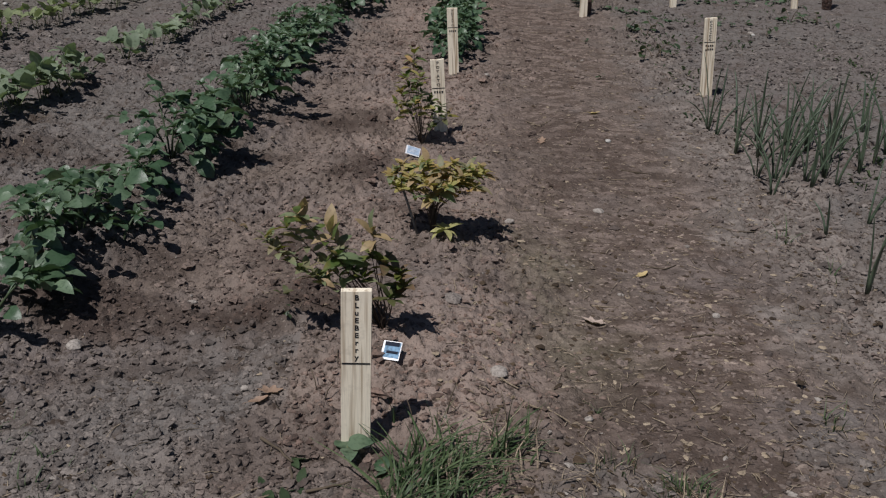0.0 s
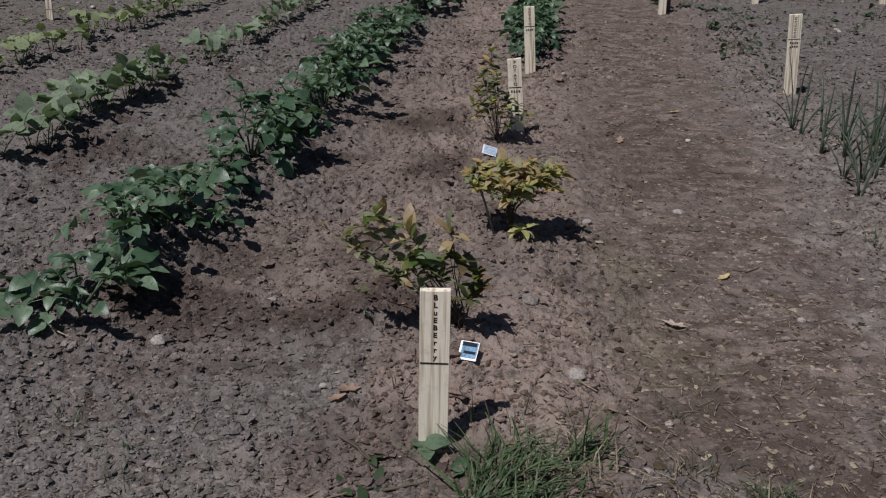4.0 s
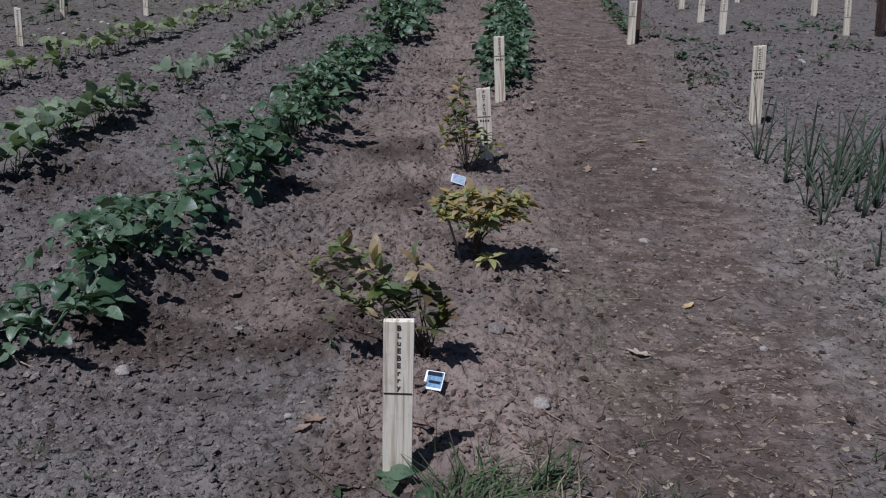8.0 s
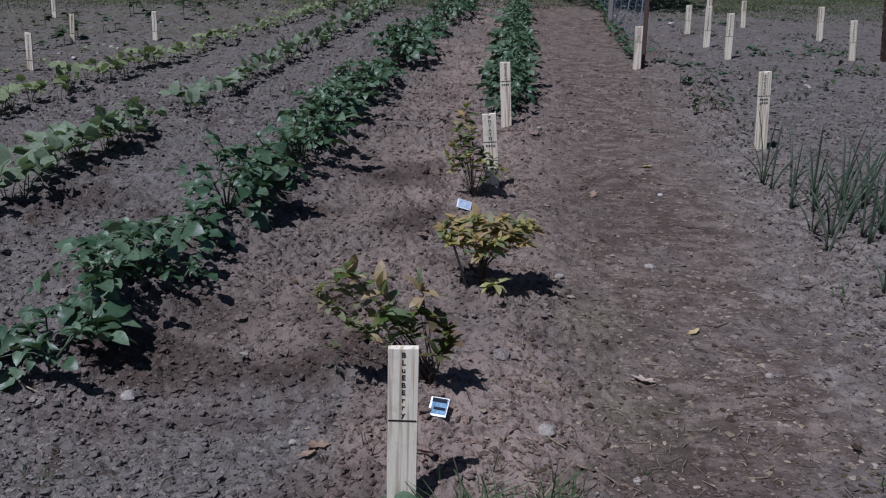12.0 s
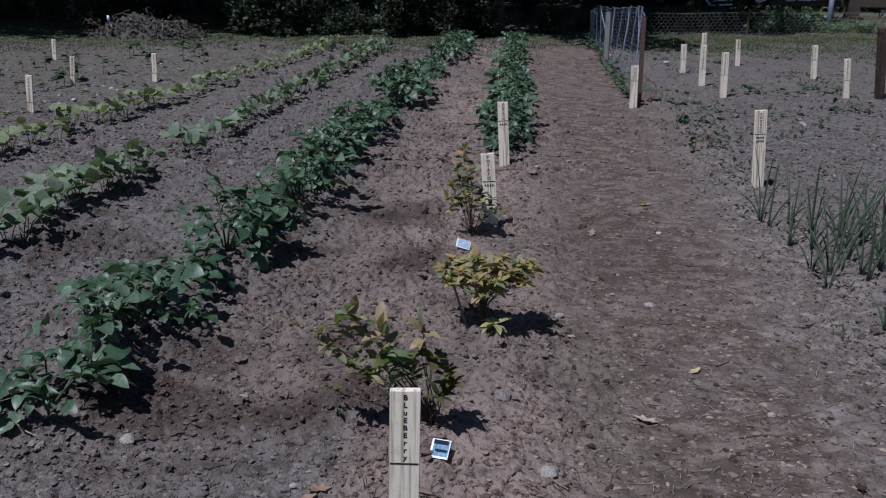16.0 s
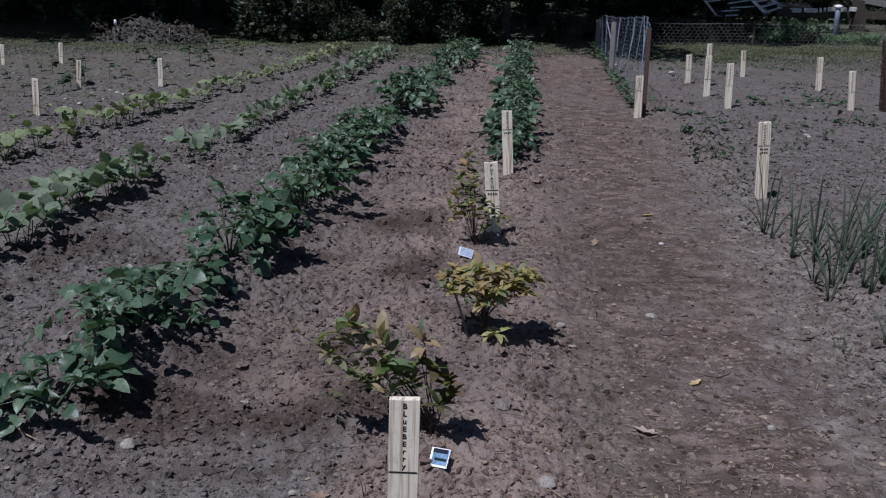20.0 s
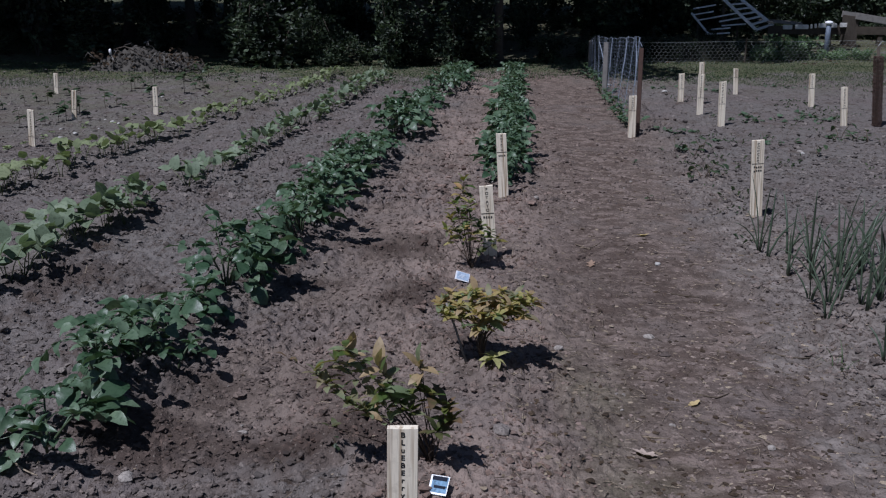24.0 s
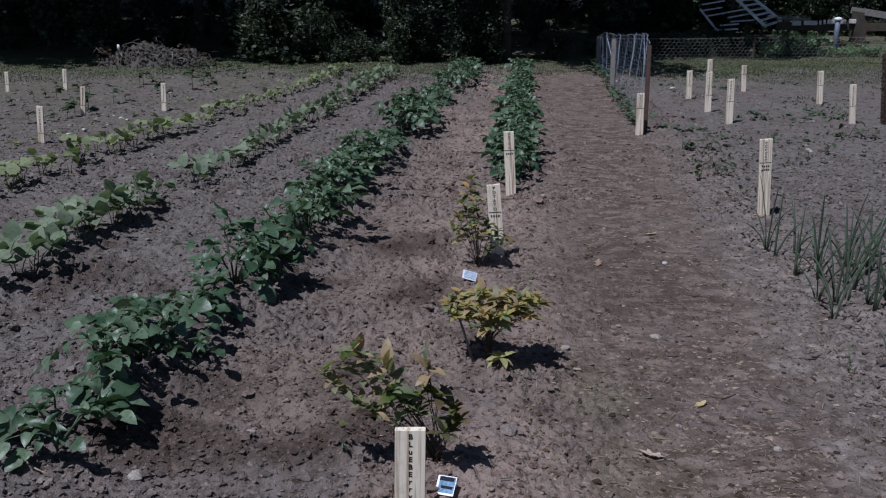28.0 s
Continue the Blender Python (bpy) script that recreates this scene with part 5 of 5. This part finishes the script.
def hex_netting(a, b, h, cell, tall, w):
    """Poultry netting from a to b, with cells that long and that tall."""
    bm = bmesh.new()
    a, b = Vector((*a, 0)), Vector((*b, 0))
    length = (b - a).length
    d = (b - a) / length
    rows, cols = int(h / tall), int(length / cell)

    def at(u, v):
        p = a + d * (u * cell)
        sag = 0.004 * math.sin(u * 0.7) + 0.002 * math.sin(v * 2 + u)
        return (p.x + sag * d.y, p.y - sag * d.x, max(0.0, v * tall + 0.006 * math.sin(u * 0.25)))

    for j in range(rows + 1):
        o = 0.5 * (j % 2)
        for i in range(cols):
            u = i + o
            strand(bm, at(u, j), at(u + 0.5, j + 0.4), w)
            strand(bm, at(u + 0.5, j + 0.4), at(u + 1.0, j), w)
            if j < rows:
                strand(bm, at(u + 0.5, j + 0.4), at(u + 0.5, j + 1), w)
    for i in range(cols):
        strand(bm, at(i, rows + 0.4), at(i + 1, rows + 0.4), w * 1.6)
    return bm


def far_fence():
    root = thing("wire_fence", 4.5, 16.0, 0, "low poultry-wire fence along the end of the plot", "fence", "plot fences")
    inv = Matrix.Translation((-4.5, -16.0, 0))
    for a, b in (((1.75, 15.35), (6.75, 16.4)), ((6.75, 16.4), (9.5, 16.9))):
        bm = hex_netting(a, b, 0.38, 0.076, 0.048, 0.0019)
        bm.transform(inv)
        part("netting", bm, WIRE, root)
    for x, y in ((1.75, 15.35), (4.3, 15.88), (6.75, 16.4), (9.5, 16.9)):
        post("post", x - 4.5, y - 16.0, 0.42, 0.025, BARK, root)
    roll = thing("wire_roll", 4.06, 9.55, 0, "rusty roll of poultry wire standing against a corner post", "wire roll")
    bm = hex_netting((0, 0), (2.1, 0), 0.70, 0.05, 0.035, 0.0022)
    for v in bm.verts:
        a, rad = v.co.x / 2.1 * 5 * 6.283, 0.032 + 0.018 * v.co.x / 2.1 + v.co.y
        v.co = Vector((rad * math.cos(a) - 0.10 * v.co.z, rad * math.sin(a), v.co.z))
    part("netting", bm, RUSTY, roll)
    bm = bmesh.new()
    tube(bm, [(0, 0, -0.1), (-0.035, 0, 0.35), (-0.078, 0, 0.78)], (0.018, 0.018, 0.016), 8)
    part("post", bm, BARK, roll)
    bm = bmesh.new()
    tube(bm, [(-0.11, 0, 0.74), (-0.05, 0, 0.83), (0.04, 0, 0.80), (0.03, 0, 0.73), (-0.06, 0, 0.72)], (0.004, 0.004, 0.004, 0.004, 0.004), 5)
    tube(bm, [(-0.03, 0, 0.80), (0.04, 0, 0.93), (0.06, 0, 1.05)], (0.005, 0.004, 0.004), 5)
    part("tie_wire", bm, WIRE, roll, "loose loop of pale tie wire")


def pea_netting():
    """Fine pale netting strung past three posts, its top corners rounded."""
    root = thing("pea_trellis", 1.575, 8.80, 0, "sagging pale netting on brown posts over the peas", "trellis")
    bm = bmesh.new()

    def at(u, v):
        y = 8.80 + 5.7 * u
        x = 1.573 + 0.05 * math.sin(u * 6.28) * v + 0.10 * u
        top = 0.90 - 0.41 * u
        top -= 0.09 * max(0.0, 1 - u / 0.09) ** 2 + 0.08 * max(0.0, 1 - (1 - u) / 0.14) ** 2
        x += 0.015 * math.sin(u * 60 + v * 3)
        return (x - 1.575, y - 8.80, v * top + soil(x, y))

    nu, nv = 90, 18
    for i in range(nu + 1):
        for j in range(nv):
            strand(bm, at(i / nu, j / nv), at(i / nu, (j + 1) / nv), 0.0009)
    for j in range(nv + 1):
        for i in range(nu):
            strand(bm, at(i / nu, j / nv), at((i + 1) / nu, j / nv), 0.0009 if j < nv else 0.003)
    part("netting", bm, FILM, root)
    r = random.Random(3)
    for k in range(5):
        bm = bmesh.new()
        u = 0.10 + 0.18 * k + r.uniform(-0.02, 0.02)
        lean = r.uniform(0.0, 0.05)
        for j in range(8):
            strand(bm, at(u + lean * j / 8, 0.45 + j * 0.068), at(u + lean * (j + 1) / 8, 0.45 + (j + 1) * 0.068), 0.009 * math.sin(0.5 + j * 0.3))
        part("fold", bm, FILM, root, "bunched fold of pale netting")
    post("post", 0.0, 0.0, 0.80, 0.04, RUSTY, root)
    post("post", 0.03, 3.07, 0.62, 0.06, GREY_WOOD, root)
    post("post", 0.10, 5.7, 0.45, 0.06, GREY_WOOD, root)


far_fence()
pea_netting()


# ---- beyond the fence ----
def bar(name, a, b, w, h, mat, parent):
    """A straight bar of width w and height h from a to b."""
    a, b = Vector(a), Vector(b)
    m = Matrix.Translation((a + b) / 2) @ (b - a).to_track_quat("X", "Z").to_matrix().to_4x4()
    bm = bmesh.new()
    box(bm, m, (b - a).length, w, h, min(w, h) * 0.15)
    return part(name, bm, mat, parent, smooth=False)


def metal_steps():
    root = thing("metal_steps", 5.2, 20.0, 0, "dull aluminium steps lying aslant behind the fence", "steps")
    lo, hi = [(-0.40, 0, 0.90), (0.30, -0.15, 0.28)], [(0.0, 0.3, 0.90), (0.70, 0.2, 0.37)]
    for a, b in (lo, hi):
        bar("stringer", a, b, 0.05, 0.06, ALUMINIUM, root)
    for i in range(7):
        t = 0.03 + 0.155 * i
        bar("tread", Vector(lo[0]).lerp(Vector(lo[1]), t), Vector(hi[0]).lerp(Vector(hi[1]), t), 0.10, 0.024, ALUMINIUM, root)
    for x, z in ((0.28, 0.26), (0.68, 0.36), (-0.36, 0.84)):
        bar("leg", (x, 0.05, -0.05), (x, 0.05, z), 0.05, 0.05, BARK, root)
    rack = thing("slatted_rack", 4.75, 19.95, 0, "low aluminium rack of thin sloping slats", "rack")
    for i, (x0, z0, x1, z1) in enumerate(((-0.54, 0.70, -0.10, 0.78), (-0.54, 0.58, -0.13, 0.65), (-0.14, 0.53, 0.38, 0.63), (-0.46, 0.47, -0.06, 0.54), (0.0, 0.45, 0.48, 0.54), (0.06, 0.37, 0.54, 0.41), (-0.18, 0.29, 0.24, 0.33), (-0.24, 0.20, 0.24, 0.23))):
        bar("slat", (x0, -0.04 + 0.012 * i, z0), (x1, -0.04 + 0.012 * i, z1), 0.06, 0.024, ALUMINIUM, rack)
    bar("rail", (-0.58, -0.07, 0.62), (-0.18, -0.07, 0.18), 0.04, 0.04, ALUMINIUM, rack)
    for x, z in ((-0.40, 0.74), (0.15, 0.60), (0.40, 0.56)):
        bar("upright", (x, 0.10, -0.05), (x, 0.10, z), 0.04, 0.04, BARK, rack)


def timber_edge():
    root = thing("timber_walkway", 7.2, 20.0, 0, "low grey timber edging with pale boards on short posts", "walkway")
    for i, (x0, x1) in enumerate(((-1.16, -0.98), (-0.92, -0.66), (-0.62, -0.58), (-0.54, -0.50), (-0.46, -0.10), (-0.04, 0.16), (0.20, 0.25))):
        bar("board", (x0, 0.0, 0.35 + 0.010 * i), (x1, 0.0, 0.352 + 0.010 * i), 0.05, 0.085, PALE_WOOD, root)
    bm = bmesh.new()
    box(bm, Matrix.Translation((0.0, 0.06, 0.29)), 2.9, 0.05, 0.16, 0.006)
    part("beam", bm, BARK, root, smooth=False)
    bm = bmesh.new()
    box(bm, Matrix.Translation((-1.1, 0.5, 0.43)) @ pose(0, 0, 0, 0, 3, 0), 0.7, 0.8, 0.04, 0.006)
    part("deck", bm, GREY_WOOD, root, smooth=False)
    for x in (-1.2, -0.2, 0.8, 1.35):
        bm = bmesh.new()
        box(bm, Matrix.Translation((x, 0.1, 0.10)), 0.09, 0.09, 0.4, 0.005)
        part("post", bm, BARK, root, smooth=False)
    box_root = thing("timber_planter", 7.62, 19.9, 0, "grey weathered timber box on the grass", "planter")
    for y in (-0.4, 0.4):
        bm = bmesh.new()
        box(bm, Matrix.Translation((0.40, y, 0.49)) @ pose(0, 0, 0, 0, 9, 0), 1.5, 0.05, 0.13, 0.006)
        part("plank", bm, GREY_WOOD, box_root, smooth=False)
    for x in (-0.3, 0.98):
        bm = bmesh.new()
        box(bm, Matrix.Translation((x, 0, 0.2 if x > 0 else 0.27)), 0.06, 0.76, 0.5 if x > 0 else 0.64, 0.006)
        part("end_board", bm, BARK, box_root, smooth=False)
    p = thing("blue_post", 6.28, 18.0, 0, "faded blue post with a round white cap", "post")
    bm = bmesh.new()
    tube(bm, [(0, 0, -0.1), (0, 0, 0.3), (0, 0, 0.54)], (0.045, 0.045, 0.045), 12)
    part("shaft", bm, BLUE_PAINT, p)
    bm = bmesh.new()
    bmesh.ops.create_uvsphere(bm, u_segments=12, v_segments=8, radius=0.07, matrix=Matrix.Translation((0, 0, 0.55)) @ Matrix.Diagonal((1.1, 1, 0.55, 1)))
    part("cap", bm, WHITE_PLASTIC, p)


metal_steps()
timber_edge()


def brush_pile():
    root = thing("brush_pile", -4.85, 14.2, 0, "heap of dry earth and cut brush at the wood's edge", "brush pile")
    bm = bmesh.new()
    nx, ny = 44, 26
    grid = []
    for j in range(ny + 1):
        row = []
        for i in range(nx + 1):
            u, v = 2 * i / nx - 1, 2 * j / ny - 1
            h = 0.42 * max(0.0, 1 - abs(u + 0.25) ** 1.6 * 1.3) * max(0.0, 1 - v * v) + 0.20 * math.exp(-((u - 0.55) / 0.25) ** 2) * max(0.0, 1 - v * v)
            h *= 0.66
            h += 0.15 * (noise.noise(Vector((u * 7, v * 5, 1))) + 0.8 * noise.noise(Vector((u * 17, v * 12, 4)))) * min(1, h * 6)
            row.append(bm.verts.new((u * 0.85, v * 0.7, h - 0.04)))
        grid.append(row)
    for a, b in zip(grid, grid[1:]):
        for i in range(nx):
            bm.faces.new((a[i], a[i + 1], b[i + 1], b[i]))
    part("earth_mound", bm, BRUSH, root, "dry crumbling earth mound")
    r = random.Random(17)
    bm = bmesh.new()
    for k in range(360):
        u, v = r.uniform(-0.9, 0.8), r.uniform(-0.9, 0.3)
        h = 0.36 * max(0.0, 1 - abs(u + 0.25) ** 1.6 * 1.3) * (1 - v * v) + 0.17 * math.exp(-((u - 0.55) / 0.25) ** 2) * (1 - v * v)
        h *= 0.8
        s = r.uniform(0.012, 0.04)
        bmesh.ops.create_icosphere(bm, subdivisions=1, radius=s, matrix=Matrix.Translation((u * 0.85, v * 0.7, h + 0.3 * s - 0.02)) @ pose(0, 0, 0, r.uniform(0, 90), r.uniform(0, 90), 0) @ Matrix.Diagonal((1, r.uniform(0.5, 1), r.uniform(0.4, 0.9), 1)))
    tagged(part("rubble", bm, BRUSH, root, "loose lumps and chips", smooth=False), kind="stuff")
    for k in range(60):
        x, y = r.uniform(-0.85, 0.85), r.uniform(-0.65, 0.3)
        h = 0.40 * max(0.05, 1 - abs(x + 0.2) * 1.1)
        a = r.uniform(0, 6.28)
        l = r.uniform(0.12, 0.4)
        p = [Vector((x, y, h * r.uniform(0.3, 1.0)))]
        for t in (0.5, 1.0):
            p.append(p[0] + Vector((l * t * math.cos(a), l * t * math.sin(a) * 0.6, r.uniform(-0.06, 0.14))))
        bm = bmesh.new()
        tube(bm, p, (0.010, 0.008, 0.004), 5)
        part("stick", bm, (BRUSH, BARK, GREY_WOOD)[k % 3], root)
    co, faces = leaf_cloud([(r.uniform(-0.8, 0.8), r.uniform(-0.6, 0.1), 0.10 + 0.12 * r.random()) for _ in range(26)], 9, 0.12, 0.07, 71)
    mesh_part("dead_foliage", cloud_mesh("dead_foliage", co, faces, LITTER), None, root, "withered dark leaves", smooth=False)
    p = thing("peg", -5.30, 13.75, 0, "thin pale peg with a white tip", "peg")
    bm = bmesh.new()
    tube(bm, [(0.05, 0, -0.05), (0.02, 0, 0.12), (-0.03, 0, 0.24)], (0.014, 0.014, 0.012), 7)
    part("shaft", bm, GREY_WOOD, p)
    bm = bmesh.new()
    tube(bm, [(-0.03, 0, 0.235), (-0.035, 0, 0.29), (-0.04, 0, 0.32)], (0.020, 0.022, 0.014), 8)
    part("tip", bm, WHITE_PLASTIC, p)


# ---- the wood ----
def leaf_cloud(centres, per, radius, size, seed):
    """Many small leaves round the given centres, as one mesh."""
    r = np.random.RandomState(seed)
    n = len(centres) * per
    c = np.repeat(np.array(centres), per, 0)
    rad = np.repeat(np.array([radius]) if np.isscalar(radius) else np.array(radius), per if not np.isscalar(radius) else n, 0)
    d = r.normal(0, 1, (n, 3))
    d /= np.linalg.norm(d, axis=1, keepdims=True)
    at = c + d * (rad * r.uniform(0.25, 1.0, n) ** 0.5)[:, None] * np.array([1, 1, 0.75])
    u = r.normal(0, 1, (n, 3))
    u[:, 2] *= 0.5
    u /= np.linalg.norm(u, axis=1, keepdims=True)
    w = np.cross(u, r.normal(0, 1, (n, 3)))
    w /= np.linalg.norm(w, axis=1, keepdims=True)
    s = size * r.uniform(0.6, 1.3, (n, 1))
    up = np.cross(u, w)
    p = [at, at + u * s * 0.45 + w * s * 0.30 + up * s * 0.08, at + u * s, at + u * s * 0.45 - w * s * 0.30 + up * s * 0.08]
    co = np.stack(p, 1).reshape(-1, 3)
    k = np.arange(n)[:, None] * 4
    faces = np.concatenate([k + np.array([0, 1, 2]), k + np.array([0, 2, 3])], 0)
    return co, faces


def cloud_mesh(name, co, faces, mat):
    me = bpy.data.meshes.new(name)
    me.from_pydata(co.tolist(), [], faces.tolist())
    me.materials.append(mat)
    return me


brush_pile()


def shrub(seed, height, width, label, mat=None, per=46, size=0.095):
    r = random.Random(seed)
    root = thing("shrub", 0, 0, 0, label, "shrub", "undergrowth at the wood's edge")
    centres = []
    for i in range(6):
        a = i * 1.05 + r.uniform(-0.4, 0.4)
        e = Vector((width * 0.5 * r.uniform(0.2, 1) * math.cos(a), width * 0.4 * r.uniform(0.2, 1) * math.sin(a), height * r.uniform(0.5, 1)))
        pts = [Vector((0, 0, -0.05)), e * 0.5 + Vector((r.uniform(-0.05, 0.05), 0, 0.08)), e]
        if i % 2 == 0:
            bm = bmesh.new()
            tube(bm, pts, (0.016, 0.011, 0.004), 5)
            part("branch", bm, BARK, root)
        for t in (0.25, 0.5, 0.75, 0.98):
            p = pts[0].lerp(e, t)
            centres.append((p.x + r.uniform(-0.12, 0.12), p.y + r.uniform(-0.12, 0.12), p.z + r.uniform(-0.05, 0.08)))
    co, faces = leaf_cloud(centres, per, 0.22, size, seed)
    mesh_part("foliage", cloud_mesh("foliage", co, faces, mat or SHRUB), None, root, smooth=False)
    return root


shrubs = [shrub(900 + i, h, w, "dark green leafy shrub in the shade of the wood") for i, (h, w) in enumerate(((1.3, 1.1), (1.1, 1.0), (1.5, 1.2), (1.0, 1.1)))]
r0 = random.Random(31)
places = []
for i in range(52):
    x = -11 + 0.27 * i + r0.uniform(-0.15, 0.15)
    if -3.9 < x < 0.2:
        places.append((x, 14.45 + 0.05 * (x + 4) + r0.uniform(0, 0.5) - (0.3 if x < -5 else 0), r0.uniform(0.4, 1.0)))
for row, y in enumerate((15.7, 17.4, 20.0, 23.5)):
    for i in range(22):
        x = -13 + 1.15 * i + r0.uniform(-0.4, 0.4)
        if x < 1.5 or y > 21:
            places.append((x, y + r0.uniform(-0.5, 0.5), r0.uniform(0.8, 1.4)))
for i in range(26):
    places.append((-26 + 2.0 * i, 29.0 + r0.uniform(-0.8, 0.8), r0.uniform(1.5, 2.0)))
    places.append((2.6 + 0.42 * i, 22.0 + r0.uniform(-0.4, 0.4), r0.uniform(1.0, 1.4)))
    places.append((2.4 + 0.42 * i, 24.6 + r0.uniform(-0.4, 0.4), r0.uniform(1.2, 1.6)))
# Low dark shrubs added to carry the black shade behind the wire fence.
for i in range(40):
    places.append((1.7 + 0.08 * i + r0.uniform(-0.1, 0.1), 15.9 + 0.017 * i + r0.uniform(0, 0.8), r0.uniform(0.24, 0.34)))
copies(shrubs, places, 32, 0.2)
bank = [shrub(920 + i, 0.55, 1.6, "low green weed clump on the bank behind the wire fence", BANK, 60, 0.15) for i in range(3)]
copies(bank, [(x, y + 0.05 * (x - 5), k) for x, y, k in ((4.7, 16.5, 0.35), (5.1, 16.6, 0.48), (5.4, 16.8, 0.62), (5.7, 16.6, 0.66), (6.1, 16.8, 0.56), (6.4, 16.6, 0.46), (6.8, 16.7, 0.5), (7.2, 16.6, 0.4), (7.7, 16.8, 0.5), (5.5, 17.2, 0.72), (6.2, 17.3, 0.6), (8.3, 16.9, 0.5))], 37, 0.2)


def tree(seed, height, label, first=0.30, reach=0.42):
    r = random.Random(seed)
    root = thing("tree", 0, 0, 0, label, "tree", "trees of the wood")
    bm = bmesh.new()
    w = 0.12
    pts = [Vector((0, 0, -0.2)), Vector((0, 0, 0.4)), Vector((r.uniform(-0.1, 0.1), r.uniform(-0.1, 0.1), height * 0.35)), Vector((r.uniform(-0.3, 0.3), r.uniform(-0.3, 0.3), height * 0.7)), Vector((r.uniform(-0.4, 0.4), 0, height * 0.95))]
    tube(bm, pts, (w * 1.5, w, w * 0.8, w * 0.45, w * 0.1), 9)
    part("trunk", bm, BARK, root)
    centres = [tuple(pts[-1])]
    for i in range(8):
        t = first + (0.96 - first) * i / 8
        base = pts[1].lerp(pts[-1], t)
        a = i * 2.4 + r.uniform(-0.4, 0.4)
        l = height * reach * (1.15 - 0.6 * t)
        tip = base + Vector((l * math.cos(a), l * math.sin(a), l * r.uniform(-0.05, 0.5)))
        bm = bmesh.new()
        tube(bm, [base, base.lerp(tip, 0.5) + Vector((0, 0, 0.15)), tip], (w * 0.35, w * 0.22, 0.015), 6)
        part("limb", bm, BARK, root)
        for k in (0.45, 0.75, 1.0):
            p = base.lerp(tip, k)
            centres.append((p.x + r.uniform(-0.3, 0.3), p.y + r.uniform(-0.3, 0.3), p.z + r.uniform(-0.2, 0.4)))
    co, faces = leaf_cloud(centres, 320, height * 0.12, 0.34, seed)
    mesh_part("crown", cloud_mesh("crown", co, faces, CROWN), None, root, smooth=False)
    return root


trees = [tree(950 + i, h, "tall broad-leaved tree of the dark wood") for i, h in enumerate((9.0, 10.5, 8.0))]
places = []
for row, y in enumerate((17.5, 20.5, 26.6, 29.5, 34.0)):
    for i in range(13):
        x = -19 + 3.1 * i + 1.5 * (row % 2) + r0.uniform(-0.7, 0.7)
        yy = y + 0.05 * x * (row == 0) + r0.uniform(-0.6, 0.6)
        if row < 2 and -2.6 < x < 11 or row == 0 and -9.0 < x:
            continue
        places.append((x, yy, r0.uniform(0.85, 1.15)))
# Nearer trees added so that their unseen crowns shade this end of the wood.
places += [(-7.8, 17.0, 1.0), (-10.2, 16.4, 1.0), (-13.0, 16.0, 1.1)]
copies(trees, places, 33, 0.1)
# Crowns out of view, added to shade the undergrowth and ground behind the fence.
shade_trees = [tree(960 + i, h, "tall tree added overhead to shade the end of the garden", 0.48, 0.46) for i, h in enumerate((10.0, 11.0))]
copies(shade_trees, [(-14.5 + 2.7 * i + r0.uniform(-0.3, 0.3), 16.5 + r0.uniform(-0.2, 0.3), r0.uniform(0.92, 1.08)) for i in (0, 1, 2, 5)] + [(-1.2, 16.2, 0.72), (0.3, 15.3, 0.66), (-5.6, 18.6, 0.8), (-10.9, 15.5, 0.95), (-12.4, 15.2, 1.0), (2.4, 25.6, 1.1), (5.0, 25.9, 1.1), (8.0, 25.7, 1.1)], 34, 0.06)
scatter("leaf_litter", [(r0.uniform(-14, 12), 15.8 + 20 * r0.random() ** 1.5, r0.uniform(0.02, 0.05)) for _ in range(3000)], LITTER, 1, "dark dead leaves and litter on the wood's floor", "leaf litter", 12, 0.4)
